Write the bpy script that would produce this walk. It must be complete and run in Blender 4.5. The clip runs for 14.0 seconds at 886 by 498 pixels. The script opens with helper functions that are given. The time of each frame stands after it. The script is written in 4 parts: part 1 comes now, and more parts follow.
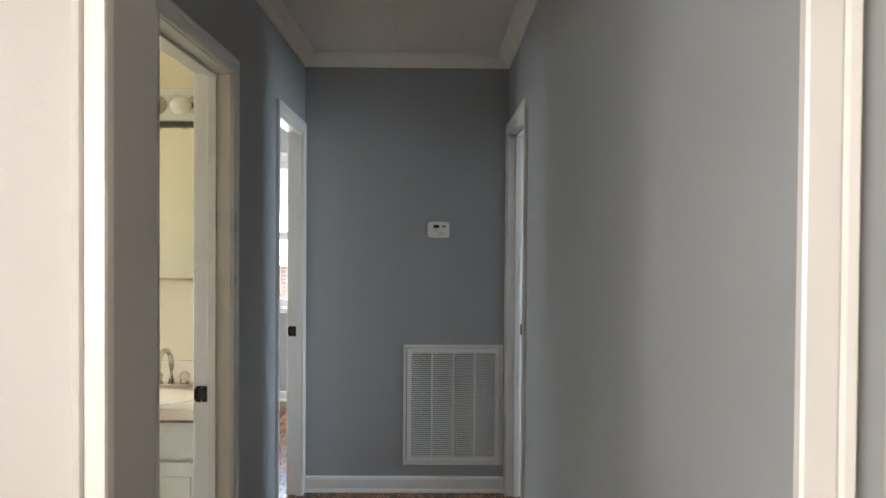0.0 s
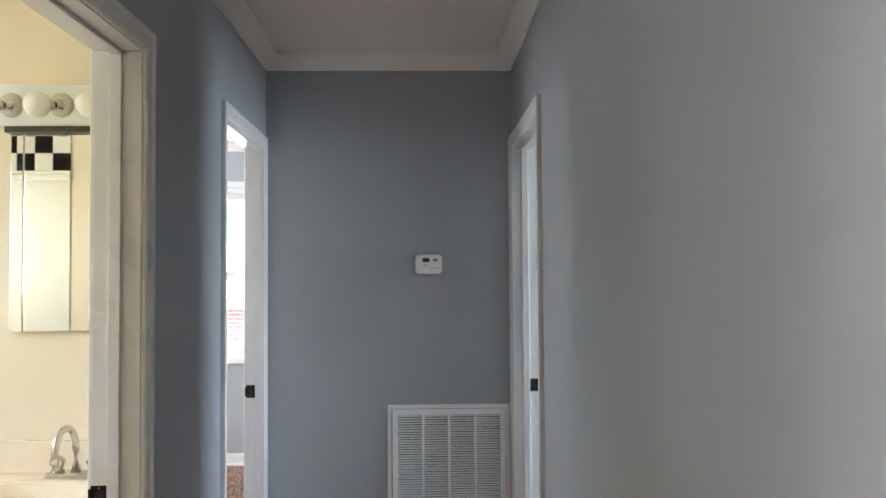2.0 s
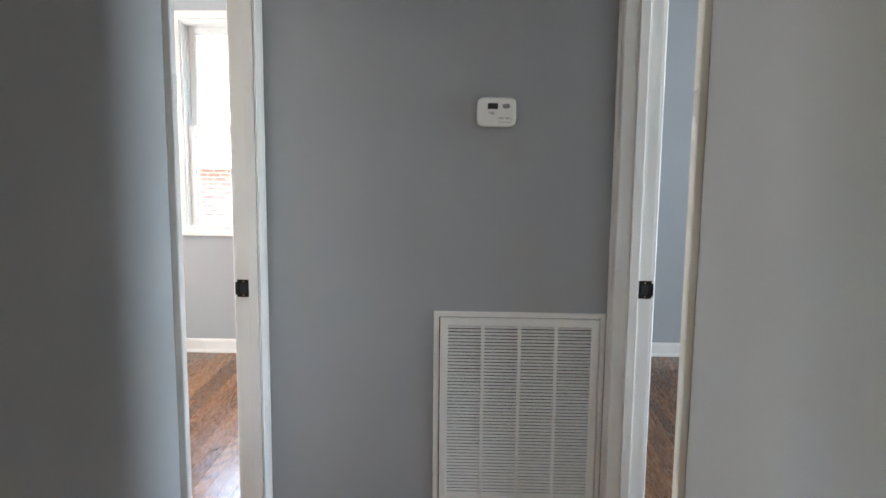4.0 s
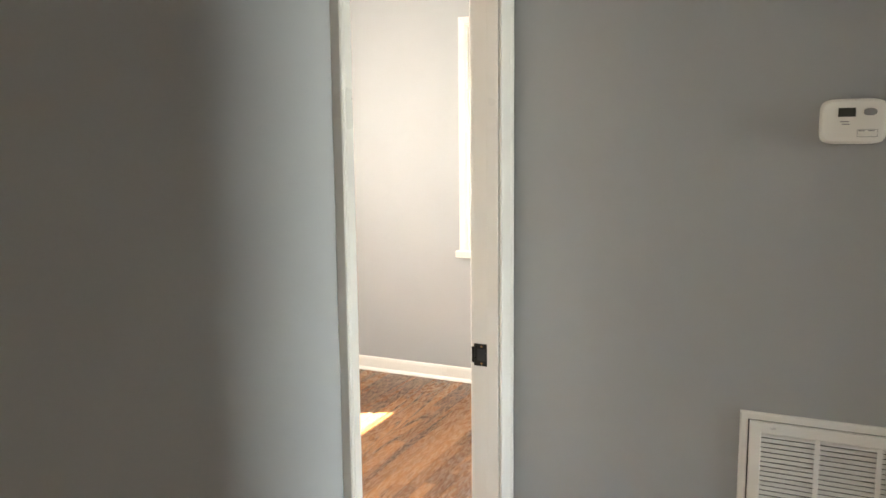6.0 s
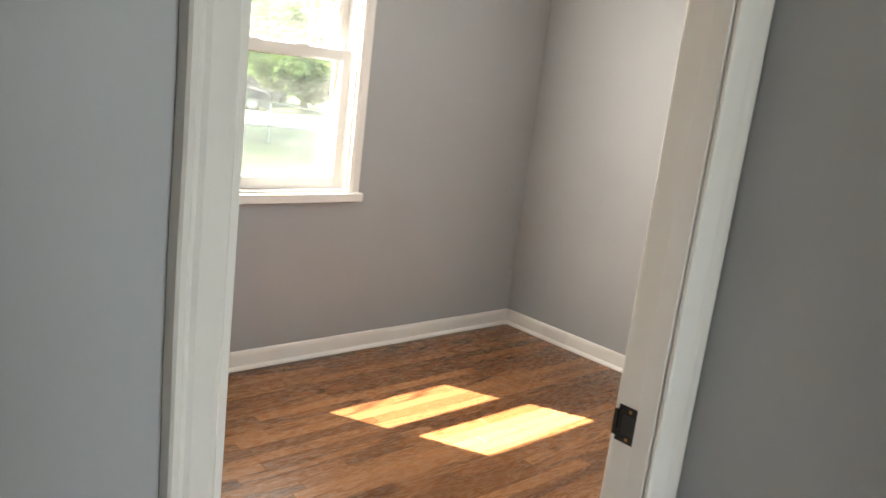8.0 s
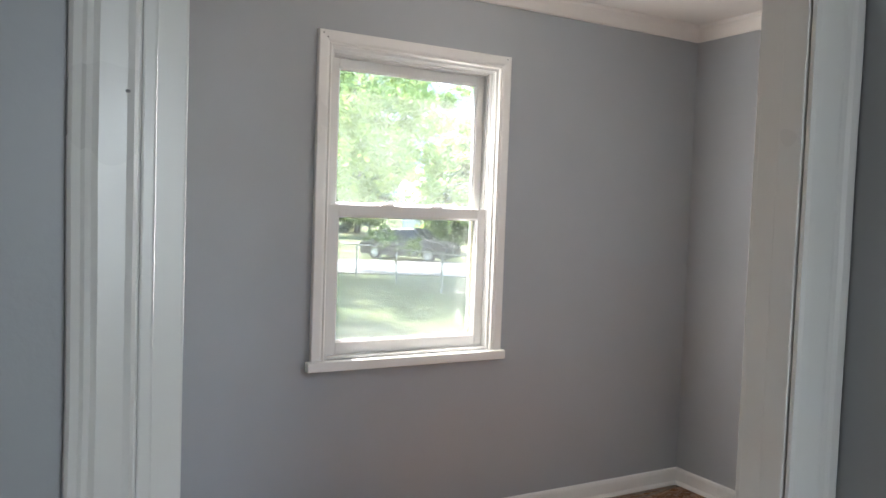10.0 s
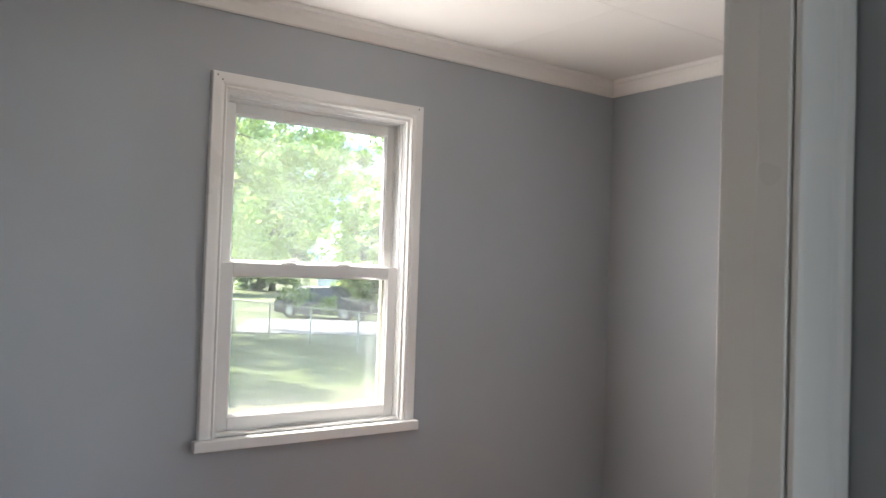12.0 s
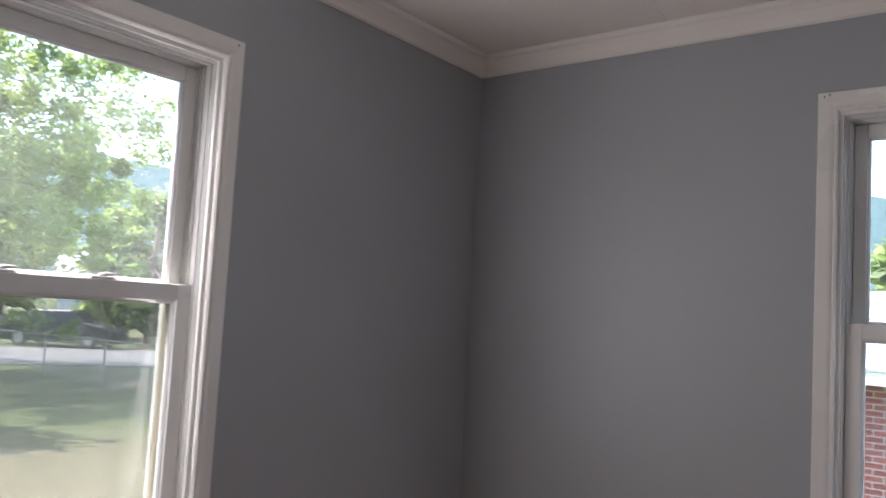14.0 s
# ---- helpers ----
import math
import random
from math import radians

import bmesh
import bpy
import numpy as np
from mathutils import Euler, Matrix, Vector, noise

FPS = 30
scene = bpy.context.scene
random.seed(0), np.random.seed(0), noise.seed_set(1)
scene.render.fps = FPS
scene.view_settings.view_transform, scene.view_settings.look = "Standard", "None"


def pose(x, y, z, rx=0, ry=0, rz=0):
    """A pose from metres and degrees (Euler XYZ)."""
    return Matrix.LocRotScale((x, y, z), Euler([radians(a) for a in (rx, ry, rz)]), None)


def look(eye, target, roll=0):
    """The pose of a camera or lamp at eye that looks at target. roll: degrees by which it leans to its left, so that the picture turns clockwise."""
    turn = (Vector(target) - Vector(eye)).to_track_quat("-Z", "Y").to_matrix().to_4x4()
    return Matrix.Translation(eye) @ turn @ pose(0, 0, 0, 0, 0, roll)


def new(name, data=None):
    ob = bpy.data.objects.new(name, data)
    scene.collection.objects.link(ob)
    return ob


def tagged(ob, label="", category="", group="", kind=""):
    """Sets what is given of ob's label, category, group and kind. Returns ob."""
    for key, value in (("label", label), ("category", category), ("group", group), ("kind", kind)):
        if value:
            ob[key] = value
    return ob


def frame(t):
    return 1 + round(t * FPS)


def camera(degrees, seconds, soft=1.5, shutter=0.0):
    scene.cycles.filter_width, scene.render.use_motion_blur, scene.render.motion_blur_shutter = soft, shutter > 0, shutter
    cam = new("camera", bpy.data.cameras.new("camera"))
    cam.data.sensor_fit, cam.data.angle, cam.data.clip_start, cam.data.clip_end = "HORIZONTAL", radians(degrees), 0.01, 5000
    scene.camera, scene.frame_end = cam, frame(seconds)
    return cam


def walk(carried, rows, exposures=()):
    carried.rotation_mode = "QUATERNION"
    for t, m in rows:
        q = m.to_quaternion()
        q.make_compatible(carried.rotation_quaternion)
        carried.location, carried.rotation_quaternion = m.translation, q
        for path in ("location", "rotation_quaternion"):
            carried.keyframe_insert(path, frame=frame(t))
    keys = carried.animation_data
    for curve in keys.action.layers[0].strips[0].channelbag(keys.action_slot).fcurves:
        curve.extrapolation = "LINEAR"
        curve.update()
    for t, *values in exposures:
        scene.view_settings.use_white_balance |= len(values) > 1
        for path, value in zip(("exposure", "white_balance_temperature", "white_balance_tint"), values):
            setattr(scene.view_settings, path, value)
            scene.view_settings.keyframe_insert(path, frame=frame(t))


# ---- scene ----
cam = camera(59.4, 14.0, shutter=0.25)
EXPOSURES = [(0, 4.9, 6250, 10), (1, 5.22, 6400, 10), (1.5, 5.3, 6350, 10), (2.5, 5.38, 5750, 14), (4.8, 5.6, 7300, 11), (5.5, 5.72, 7900, 11), (6.2, 5.6, 7700, 11), (7, 5.32, 7700, 12), (8.2, 4.82, 7400, 12), (10.4, 4.22, 6500, 13), (12, 4.07, 6600, 14), (13, 3.4, 6700, 17), (14, 3.1, 6400, 20)]
PATH = [
    (0, (0.718, -0.336, 1.438), (0.742, 1.664, 1.403), 0.4),
    (0.5, (0.747, -0.168, 1.454), (0.704, 1.831, 1.5), -0.3),
    (1, (0.695, 0.004, 1.451), (0.663, 2.0, 1.575), -0.5),
    (1.5, (0.675, 0.185, 1.45), (0.728, 2.181, 1.559), -0.4),
    (2, (0.714, 0.424, 1.423), (0.768, 2.422, 1.488), -0.4),
    (2.5, (0.705, 0.679, 1.395), (0.709, 2.678, 1.433), 0.1),
    (2.7, (0.697, 0.788, 1.38), (0.685, 2.788, 1.41), 0.3),
    (4.8, (0.643, 1.842, 1.425), (0.485, 3.777, 0.945), 0.8),
    (5, (0.643, 1.897, 1.436), (0.28, 3.8, 0.941), -0.6),
    (5.5, (0.67, 2.036, 1.438), (-0.02, 3.862, 1.002), -1.0),
    (6, (0.662, 2.177, 1.436), (-0.176, 3.973, 1.164), -0.6),
    (6.5, (0.591, 2.389, 1.398), (-0.211, 4.19, 1.06), 1.8),
    (7, (0.577, 2.58, 1.394), (-0.403, 4.272, 0.976), 4.0),
    (7.5, (0.59, 2.785, 1.402), (-0.68, 4.266, 0.962), 5.7),
    (8, (0.519, 2.976, 1.373), (-0.902, 4.317, 0.948), 6.9),
    (8.2, (0.504, 3.005, 1.392), (-0.976, 4.283, 0.974), 7.0),
    (10.3, (0.558, 3.18, 1.444), (-1.188, 4.155, 1.38), 2.3),
    (10.5, (0.565, 3.184, 1.451), (-1.163, 4.189, 1.422), 2.3),
    (11, (0.568, 3.191, 1.462), (-1.115, 4.271, 1.499), 2.2),
    (11.5, (0.509, 3.218, 1.458), (-1.131, 4.361, 1.512), 1.4),
    (12, (0.349, 3.327, 1.441), (-1.283, 4.481, 1.496), 1.9),
    (12.5, (0.141, 3.403, 1.44), (-1.452, 4.609, 1.539), 1.9),
    (13, (-0.059, 3.574, 1.443), (-1.628, 4.804, 1.598), 1.8),
    (13.5, (-0.339, 3.679, 1.416), (-1.755, 5.08, 1.604), 1.9),
    (14, (-0.634, 3.817, 1.418), (-1.853, 5.395, 1.573), 3.3),
]
walk(cam, [(t, look(eye, target, roll)) for t, eye, target, roll in PATH], exposures=EXPOSURES)

# ---- light ----
SUN_DIR = Vector((1.0, 0.54, -1.55)).normalized()      # the way the sunlight travels
world = bpy.data.worlds.new("sky")
scene.world = world
world.use_nodes = True
wn = world.node_tree.nodes
sky = wn.new("ShaderNodeTexSky")
sky.sky_type = "NISHITA"
sky.sun_disc = False
sky.sun_elevation = math.asin(-SUN_DIR.z)
sky.sun_rotation = math.atan2(-SUN_DIR.x, -SUN_DIR.y)
sky.air_density, sky.dust_density, sky.ozone_density = 1.0, 1.6, 1.0
wn["Background"].inputs["Strength"].default_value = 0.15
world.node_tree.links.new(sky.outputs["Color"], wn["Background"].inputs["Color"])
sun_data = bpy.data.lights.new("sun", "SUN")
sun_data.energy, sun_data.angle, sun_data.color = 2.45, radians(0.53), (1.0, 0.96, 0.90)
sun = new("sun", sun_data)
sun.matrix_world = look((-20, -12, 40), Vector((-20, -12, 40)) + SUN_DIR)


def window_light(name, eye, target, wide, high, watts, color):
    """Area lamp at a window opening, standing in for daylight."""
    d = bpy.data.lights.new(name, "AREA")
    d.shape, d.size, d.size_y, d.energy, d.color = "RECTANGLE", wide, high, watts, color
    o = new(name, d)
    o.matrix_world = look(eye, target)
    return o


# added fill: the front room's window is unseen, aimed at the hall
window_light("fill_front_room", (-1.93, -2.55, 1.42), (1.0, 0.0, 1.1), 1.6, 1.25, 6.0, (1.0, 0.93, 0.84))
# added fill from an unseen window, placed to steer light through door_3
window_light("fill_other_room", (4.285, 3.55, 1.45), (1.3, 3.55, 1.2), 0.7, 1.15, 2.3, (0.80, 0.91, 1.0))
window_light("daylight_bedroom", (-0.71, 6.37, 1.45), (-0.71, 4.3, 1.0), 0.60, 1.15, 0.45, (0.95, 0.97, 1.0))
window_light("daylight_bedroom_west", (-2.448, 4.70, 1.45), (-0.5, 4.95, 1.42), 0.58, 1.05, 1.45, (1.0, 0.97, 0.94))
# added fill that brightens the bathroom; its window is never in view
window_light("fill_bathroom", (-1.87, 2.05, 1.6), (0, 2.1, 1.3), 0.7, 0.55, 0.40, (1.0, 0.95, 0.86))


# ---- materials ----
def mat_base(name):
    m = bpy.data.materials.new(name)
    m.use_nodes = True
    nt = m.node_tree
    return m, nt, nt.nodes["Principled BSDF"]


def noise_node(nt, vec, scale, detail=3.0, rough=0.55):
    n = nt.nodes.new("ShaderNodeTexNoise")
    n.inputs["Scale"].default_value, n.inputs["Detail"].default_value, n.inputs["Roughness"].default_value = scale, detail, rough
    nt.links.new(vec, n.inputs["Vector"])
    return n


def coords(nt):
    return nt.nodes.new("ShaderNodeNewGeometry").outputs["Position"]


def mix_color(nt, fac, a, b):
    n = nt.nodes.new("ShaderNodeMix")
    n.data_type = "RGBA"
    if isinstance(fac, float):
        n.inputs[0].default_value = fac
    else:
        nt.links.new(fac, n.inputs[0])
    for i, v in ((6, a), (7, b)):
        if isinstance(v, (tuple, list)):
            n.inputs[i].default_value = (*v[:3], 1)
        else:
            nt.links.new(v, n.inputs[i])
    return n.outputs[2]


def ramp(nt, fac, lo, hi, a=0.0, b=1.0):
    n = nt.nodes.new("ShaderNodeMapRange")
    n.inputs[1].default_value, n.inputs[2].default_value, n.inputs[3].default_value, n.inputs[4].default_value = lo, hi, a, b
    nt.links.new(fac, n.inputs[0])
    return n.outputs[0]


def bump(nt, bsdf, height, strength, distance):
    n = nt.nodes.new("ShaderNodeBump")
    n.inputs["Strength"].default_value, n.inputs["Distance"].default_value = strength, distance
    nt.links.new(height, n.inputs["Height"])
    nt.links.new(n.outputs["Normal"], bsdf.inputs["Normal"])


def paint(name, color, rough=0.5, vary=0.06, grain=180.0, relief=0.25, drag=None, spec=0.5):
    """Painted surface: broad uneven tone, fine roller or brush texture."""
    m, nt, b = mat_base(name)
    pos = coords(nt)
    broad = noise_node(nt, pos, 2.3, 4)
    dark = tuple(c * (1 - vary) for c in color)
    light = tuple(min(1, c * (1 + vary)) for c in color)
    nt.links.new(mix_color(nt, ramp(nt, broad.outputs[0], 0.3, 0.7), dark, light), b.inputs["Base Color"])
    vec = pos
    if drag:
        mp = nt.nodes.new("ShaderNodeMapping")
        mp.inputs["Scale"].default_value = drag
        nt.links.new(pos, mp.inputs["Vector"])
        vec = mp.outputs[0]
    fine = noise_node(nt, vec, grain, 3)
    nt.links.new(ramp(nt, broad.outputs[0], 0.25, 0.75, rough - 0.06, rough + 0.08), b.inputs["Roughness"])
    b.inputs["Specular IOR Level"].default_value = spec
    bump(nt, b, fine.outputs[0], relief, 0.0012)
    return m


def metal(name, color, rough, metallic=1.0):
    m, nt, b = mat_base(name)
    n = noise_node(nt, coords(nt), 90, 3)
    nt.links.new(ramp(nt, n.outputs[0], 0.3, 0.7, rough * 0.7, rough * 1.35), b.inputs["Roughness"])
    b.inputs["Base Color"].default_value, b.inputs["Metallic"].default_value = (*color, 1), metallic
    return m


def plain(name, color, rough=0.5):
    m, nt, b = mat_base(name)
    n = noise_node(nt, coords(nt), 35, 3)
    nt.links.new(mix_color(nt, n.outputs[0], tuple(c * 0.9 for c in color), tuple(min(1, c * 1.08) for c in color)), b.inputs["Base Color"])
    b.inputs["Roughness"].default_value = rough
    return m


def oak(name):
    """Stained strip oak: each strip its own tone, long grain with cathedral figure, satin varnish."""
    m, nt, b = mat_base(name)
    info = nt.nodes.new("ShaderNodeObjectInfo")
    geo = nt.nodes.new("ShaderNodeNewGeometry")
    rnd = nt.nodes.new("ShaderNodeMath")
    rnd.operation = "ADD"
    nt.links.new(info.outputs["Random"], rnd.inputs[0])
    nt.links.new(geo.outputs["Random Per Island"], rnd.inputs[1])
    shift = nt.nodes.new("ShaderNodeCombineXYZ")
    mul = nt.nodes.new("ShaderNodeMath")
    mul.operation, mul.inputs[1].default_value = "MULTIPLY", 37.0
    nt.links.new(rnd.outputs[0], mul.inputs[0])
    for i in (0, 1, 2):
        nt.links.new(mul.outputs[0], shift.inputs[i])
    add = nt.nodes.new("ShaderNodeVectorMath")
    add.operation = "ADD"
    nt.links.new(geo.outputs["Position"], add.inputs[0])
    nt.links.new(shift.outputs[0], add.inputs[1])
    mp = nt.nodes.new("ShaderNodeMapping")
    mp.inputs["Scale"].default_value = (1.0, 0.10, 1.0)
    nt.links.new(add.outputs[0], mp.inputs["Vector"])
    figure = noise_node(nt, mp.outputs[0], 6.0, 1, 0.4)
    wave = nt.nodes.new("ShaderNodeMath")
    wave.operation, wave.inputs[1].default_value = "MULTIPLY", 95.0
    nt.links.new(figure.outputs[0], wave.inputs[0])
    sine = nt.nodes.new("ShaderNodeMath")
    sine.operation = "SINE"
    nt.links.new(wave.outputs[0], sine.inputs[0])
    rings = ramp(nt, sine.outputs[0], 0.15, 0.95)
    pores = noise_node(nt, mp.outputs[0], 210.0, 2, 0.6)
    frac = nt.nodes.new("ShaderNodeMath")
    frac.operation = "FRACT"
    nt.links.new(rnd.outputs[0], frac.inputs[0])
    tone = nt.nodes.new("ShaderNodeValToRGB")
    tone.color_ramp.elements[0].color, tone.color_ramp.elements[1].color = (0.105, 0.043, 0.016, 1), (0.275, 0.128, 0.054, 1)
    mid = tone.color_ramp.elements.new(0.5)
    mid.color = (0.178, 0.076, 0.029, 1)
    nt.links.new(frac.outputs[0], tone.inputs[0])
    lot = nt.nodes.new("ShaderNodeMath")                # some strips plain-sawn with bold figure, others quiet
    lot.operation, lot.inputs[1].default_value = "MULTIPLY", 7.31
    nt.links.new(rnd.outputs[0], lot.inputs[0])
    lot2 = nt.nodes.new("ShaderNodeMath")
    lot2.operation = "FRACT"
    nt.links.new(lot.outputs[0], lot2.inputs[0])
    bold = nt.nodes.new("ShaderNodeMath")
    bold.operation = "MULTIPLY"
    nt.links.new(rings, bold.inputs[0])
    nt.links.new(ramp(nt, lot2.outputs[0], 0.2, 0.85, 0.12, 0.72), bold.inputs[1])
    dark = mix_color(nt, bold.outputs[0], tone.outputs[0], (0.052, 0.020, 0.008))
    col = mix_color(nt, ramp(nt, pores.outputs[0], 0.55, 0.75, 0.0, 0.32), dark, (0.045, 0.017, 0.008))
    nt.links.new(col, b.inputs["Base Color"])
    nt.links.new(ramp(nt, pores.outputs[0], 0.3, 0.7, 0.20, 0.34), b.inputs["Roughness"])
    bump(nt, b, pores.outputs[0], 0.25, 0.0006)
    return m


def glass(name, tint=(0.95, 0.97, 0.95), haze=0.0):
    m, nt, b = mat_base(name)
    out = nt.nodes["Material Output"]
    nt.nodes.remove(b)
    tr, gl, mx, fr = (nt.nodes.new("ShaderNode" + k) for k in ("BsdfTransparent", "BsdfGlossy", "MixShader", "Fresnel"))
    tr.inputs["Color"].default_value = (*tint, 1)
    gl.inputs["Roughness"].default_value = 0.02
    fr.inputs["IOR"].default_value = 1.45
    nt.links.new(fr.outputs[0], mx.inputs[0])
    nt.links.new(tr.outputs[0], mx.inputs[1])
    nt.links.new(gl.outputs[0], mx.inputs[2])
    last = mx
    if haze:
        # milky translucent layer that imitates veiling glare on the pane
        df, m2 = nt.nodes.new("ShaderNodeBsdfTranslucent"), nt.nodes.new("ShaderNodeMixShader")
        veil = noise_node(nt, coords(nt), 5.0, 4)
        nt.links.new(ramp(nt, veil.outputs[0], 0.35, 0.75, haze * 0.5, haze), m2.inputs[0])
        df.inputs["Color"].default_value = (0.9, 0.92, 0.9, 1)
        nt.links.new(mx.outputs[0], m2.inputs[1])
        nt.links.new(df.outputs[0], m2.inputs[2])
        last = m2
    nt.links.new(last.outputs[0], out.inputs["Surface"])
    return m


def foliage(name, a, c):
    m, nt, b = mat_base(name)
    geo = nt.nodes.new("ShaderNodeNewGeometry")
    nt.links.new(mix_color(nt, geo.outputs["Random Per Island"], a, c), b.inputs["Base Color"])
    b.inputs["Roughness"].default_value = 0.55
    out = nt.nodes["Material Output"]
    t, mx = nt.nodes.new("ShaderNodeBsdfTranslucent"), nt.nodes.new("ShaderNodeMixShader")
    t.inputs["Color"].default_value = (c[0] * 2.4, c[1] * 2.2, c[2] * 1.6, 1)
    mx.inputs[0].default_value = 0.55
    nt.links.new(b.outputs[0], mx.inputs[1])
    nt.links.new(t.outputs[0], mx.inputs[2])
    nt.links.new(mx.outputs[0], out.inputs["Surface"])
    return m


WALL = paint("grey_wall_paint", (0.366, 0.388, 0.406), rough=0.46, vary=0.03, grain=140, relief=0.2)
BATH_WALL = paint("cream_bath_paint", (0.78, 0.69, 0.49), rough=0.5, vary=0.03)
LIVING_WALL = paint("beige_wall_paint", (0.50, 0.485, 0.465), rough=0.55, vary=0.03)
CEIL = paint("ceiling_paint", (0.84, 0.81, 0.76), rough=0.75, vary=0.025, grain=60, relief=0.35)
TRIM = paint("white_trim_paint", (0.78, 0.77, 0.74), rough=0.3, vary=0.04, grain=30, relief=0.06, drag=(1.0, 1.0, 0.15))
SASH = paint("white_window_vinyl", (0.74, 0.74, 0.72), rough=0.35, vary=0.02, grain=60, relief=0.03)
GRILLE = paint("white_enamel", (0.82, 0.82, 0.80), rough=0.38, vary=0.03, grain=50, relief=0.1)
# near-black paint for the shade inside recesses and holes
SHADOW_GAP = plain("recess_shade", (0.025, 0.025, 0.027), 0.8)
BLACK = metal("black_strike_metal", (0.012, 0.011, 0.010), 0.35, 0.6)
BRASS = metal("worn_brass", (0.35, 0.2, 0.08), 0.4)
CHROME = metal("brushed_chrome", (0.62, 0.60, 0.56), 0.16)
OAK = oak("stained_oak")
# haze here is glare from outdoors put into the glass
PANE = glass("window_glass", (0.80, 0.82, 0.81), haze=0.03)
PANE_LOW = glass("hazy_window_glass", (0.80, 0.82, 0.80), haze=0.02)


def insect_screen(name):
    """Fine woven mesh: mostly holes, the threads grey."""
    m, nt, b = mat_base(name)
    out = nt.nodes["Material Output"]
    tr, mx = nt.nodes.new("ShaderNodeBsdfTransparent"), nt.nodes.new("ShaderNodeMixShader")
    weave = noise_node(nt, coords(nt), 14.0, 4)
    nt.links.new(ramp(nt, weave.outputs[0], 0.3, 0.7, 0.27, 0.35), mx.inputs[0])
    b.inputs["Base Color"].default_value, b.inputs["Roughness"].default_value = (0.22, 0.23, 0.21, 1), 0.6
    nt.links.new(tr.outputs[0], mx.inputs[1])
    nt.links.new(b.outputs[0], mx.inputs[2])
    nt.links.new(mx.outputs[0], out.inputs["Surface"])
    return m


SCREEN = insect_screen("woven_screen")
SCREEN_FRAME = paint("tan_screen_frame", (0.42, 0.36, 0.27), rough=0.4, vary=0.05)
MIRROR = metal("mirror_silver", (0.86, 0.88, 0.84), 0.015)
PLASTIC = paint("thermostat_plastic", (0.78, 0.77, 0.73), rough=0.4, vary=0.02, grain=200, relief=0.1)
LCD = plain("lcd_grey", (0.018, 0.02, 0.015), 0.5)
INK = plain("grey_print", (0.25, 0.25, 0.25), 0.6)


# ---- mesh helpers ----
def part(name, bm, material, parent=None, label="", smooth=False):
    me = bpy.data.meshes.new(name)
    bm.normal_update()
    bm.to_mesh(me)
    bm.free()
    if smooth:
        for p in me.polygons:
            p.use_smooth = True
    me.materials.append(material)
    ob = new(name, me)
    if parent is not None:
        ob.parent = parent
    if label:
        tagged(ob, label)
    return ob


def share(name, ob, parent, m):
    o = new(name, ob.data)
    o.parent = parent
    o.matrix_basis = m
    return o


def empty(name, at=(0, 0, 0), label="", category="", group="", kind=""):
    e = new(name)
    e.location = at
    return tagged(e, label, category, group, kind)


def box(bm, x0, x1, y0, y1, z0, z1, bevel=0.0):
    vs = [bm.verts.new((x, y, z)) for x in (x0, x1) for y in (y0, y1) for z in (z0, z1)]
    fs = [bm.faces.new([vs[i] for i in q]) for q in ((0, 1, 3, 2), (4, 6, 7, 5), (0, 4, 5, 1), (2, 3, 7, 6), (0, 2, 6, 4), (1, 5, 7, 3))]
    if bevel:
        es = list({e for f in fs for e in f.edges})
        bmesh.ops.bevel(bm, geom=es, offset=bevel, segments=2, affect="EDGES", profile=0.6)
    return bm


def boxm(*a, bevel=0.0):
    return box(bmesh.new(), *a, bevel=bevel)


def sweep(path, profile, put, closed=False):
    """Moulding: profile (u to the left of the path's way, v off the wall) led along a 2D path with mitred corners."""
    n = len(path)
    P = [Vector(p) for p in path]
    bm = bmesh.new()
    rings = []
    for i in range(n):
        d0 = (P[i] - P[i - 1]).normalized() if (i > 0 or closed) else None
        d1 = (P[(i + 1) % n] - P[i]).normalized() if (i < n - 1 or closed) else None
        d0, d1 = d0 or d1, d1 or d0
        n0, n1 = Vector((-d0.y, d0.x)), Vector((-d1.y, d1.x))
        mit = (n0 + n1) / (1 + n0.dot(n1))
        rings.append([bm.verts.new(put(P[i].x + mit.x * u, P[i].y + mit.y * u, v)) for u, v in profile])
    k = len(profile)
    for i in range(n if closed else n - 1):
        a, b = rings[i], rings[(i + 1) % n]
        for j in range(k):
            bm.faces.new((a[j], a[(j + 1) % k], b[(j + 1) % k], b[j]))
    if not closed:
        bm.faces.new(rings[0][::-1])
        bm.faces.new(rings[-1])
    bmesh.ops.recalc_face_normals(bm, faces=bm.faces)
    return bm


def tube(bm, pts, radii, sides=10, caps=True):
    rings = []
    pts = [Vector(p) for p in pts]
    for i, p in enumerate(pts):
        d = (pts[min(i + 1, len(pts) - 1)] - pts[max(i - 1, 0)]).normalized()
        q = d.to_track_quat("Z", "Y")
        r = radii[i] if isinstance(radii, (list, tuple)) else radii
        rings.append([bm.verts.new(p + q @ Vector((r * math.cos(2 * math.pi * j / sides), r * math.sin(2 * math.pi * j / sides), 0))) for j in range(sides)])
    for a, b in zip(rings, rings[1:]):
        for j in range(sides):
            bm.faces.new((a[j], a[(j + 1) % sides], b[(j + 1) % sides], b[j]))
    if caps:
        bm.faces.new(rings[0][::-1])
        bm.faces.new(rings[-1])
    return bm


def ball(bm, c, r, seg=20, rings=12, squash=1.0):
    bmesh.ops.create_uvsphere(bm, u_segments=seg, v_segments=rings, radius=r, matrix=Matrix.Translation(c) @ Matrix.Diagonal((1, 1, squash, 1)))
    return bm


def structure(name, bm, material, label, category):
    return tagged(part(name, bm, material), label, category, kind="structure")


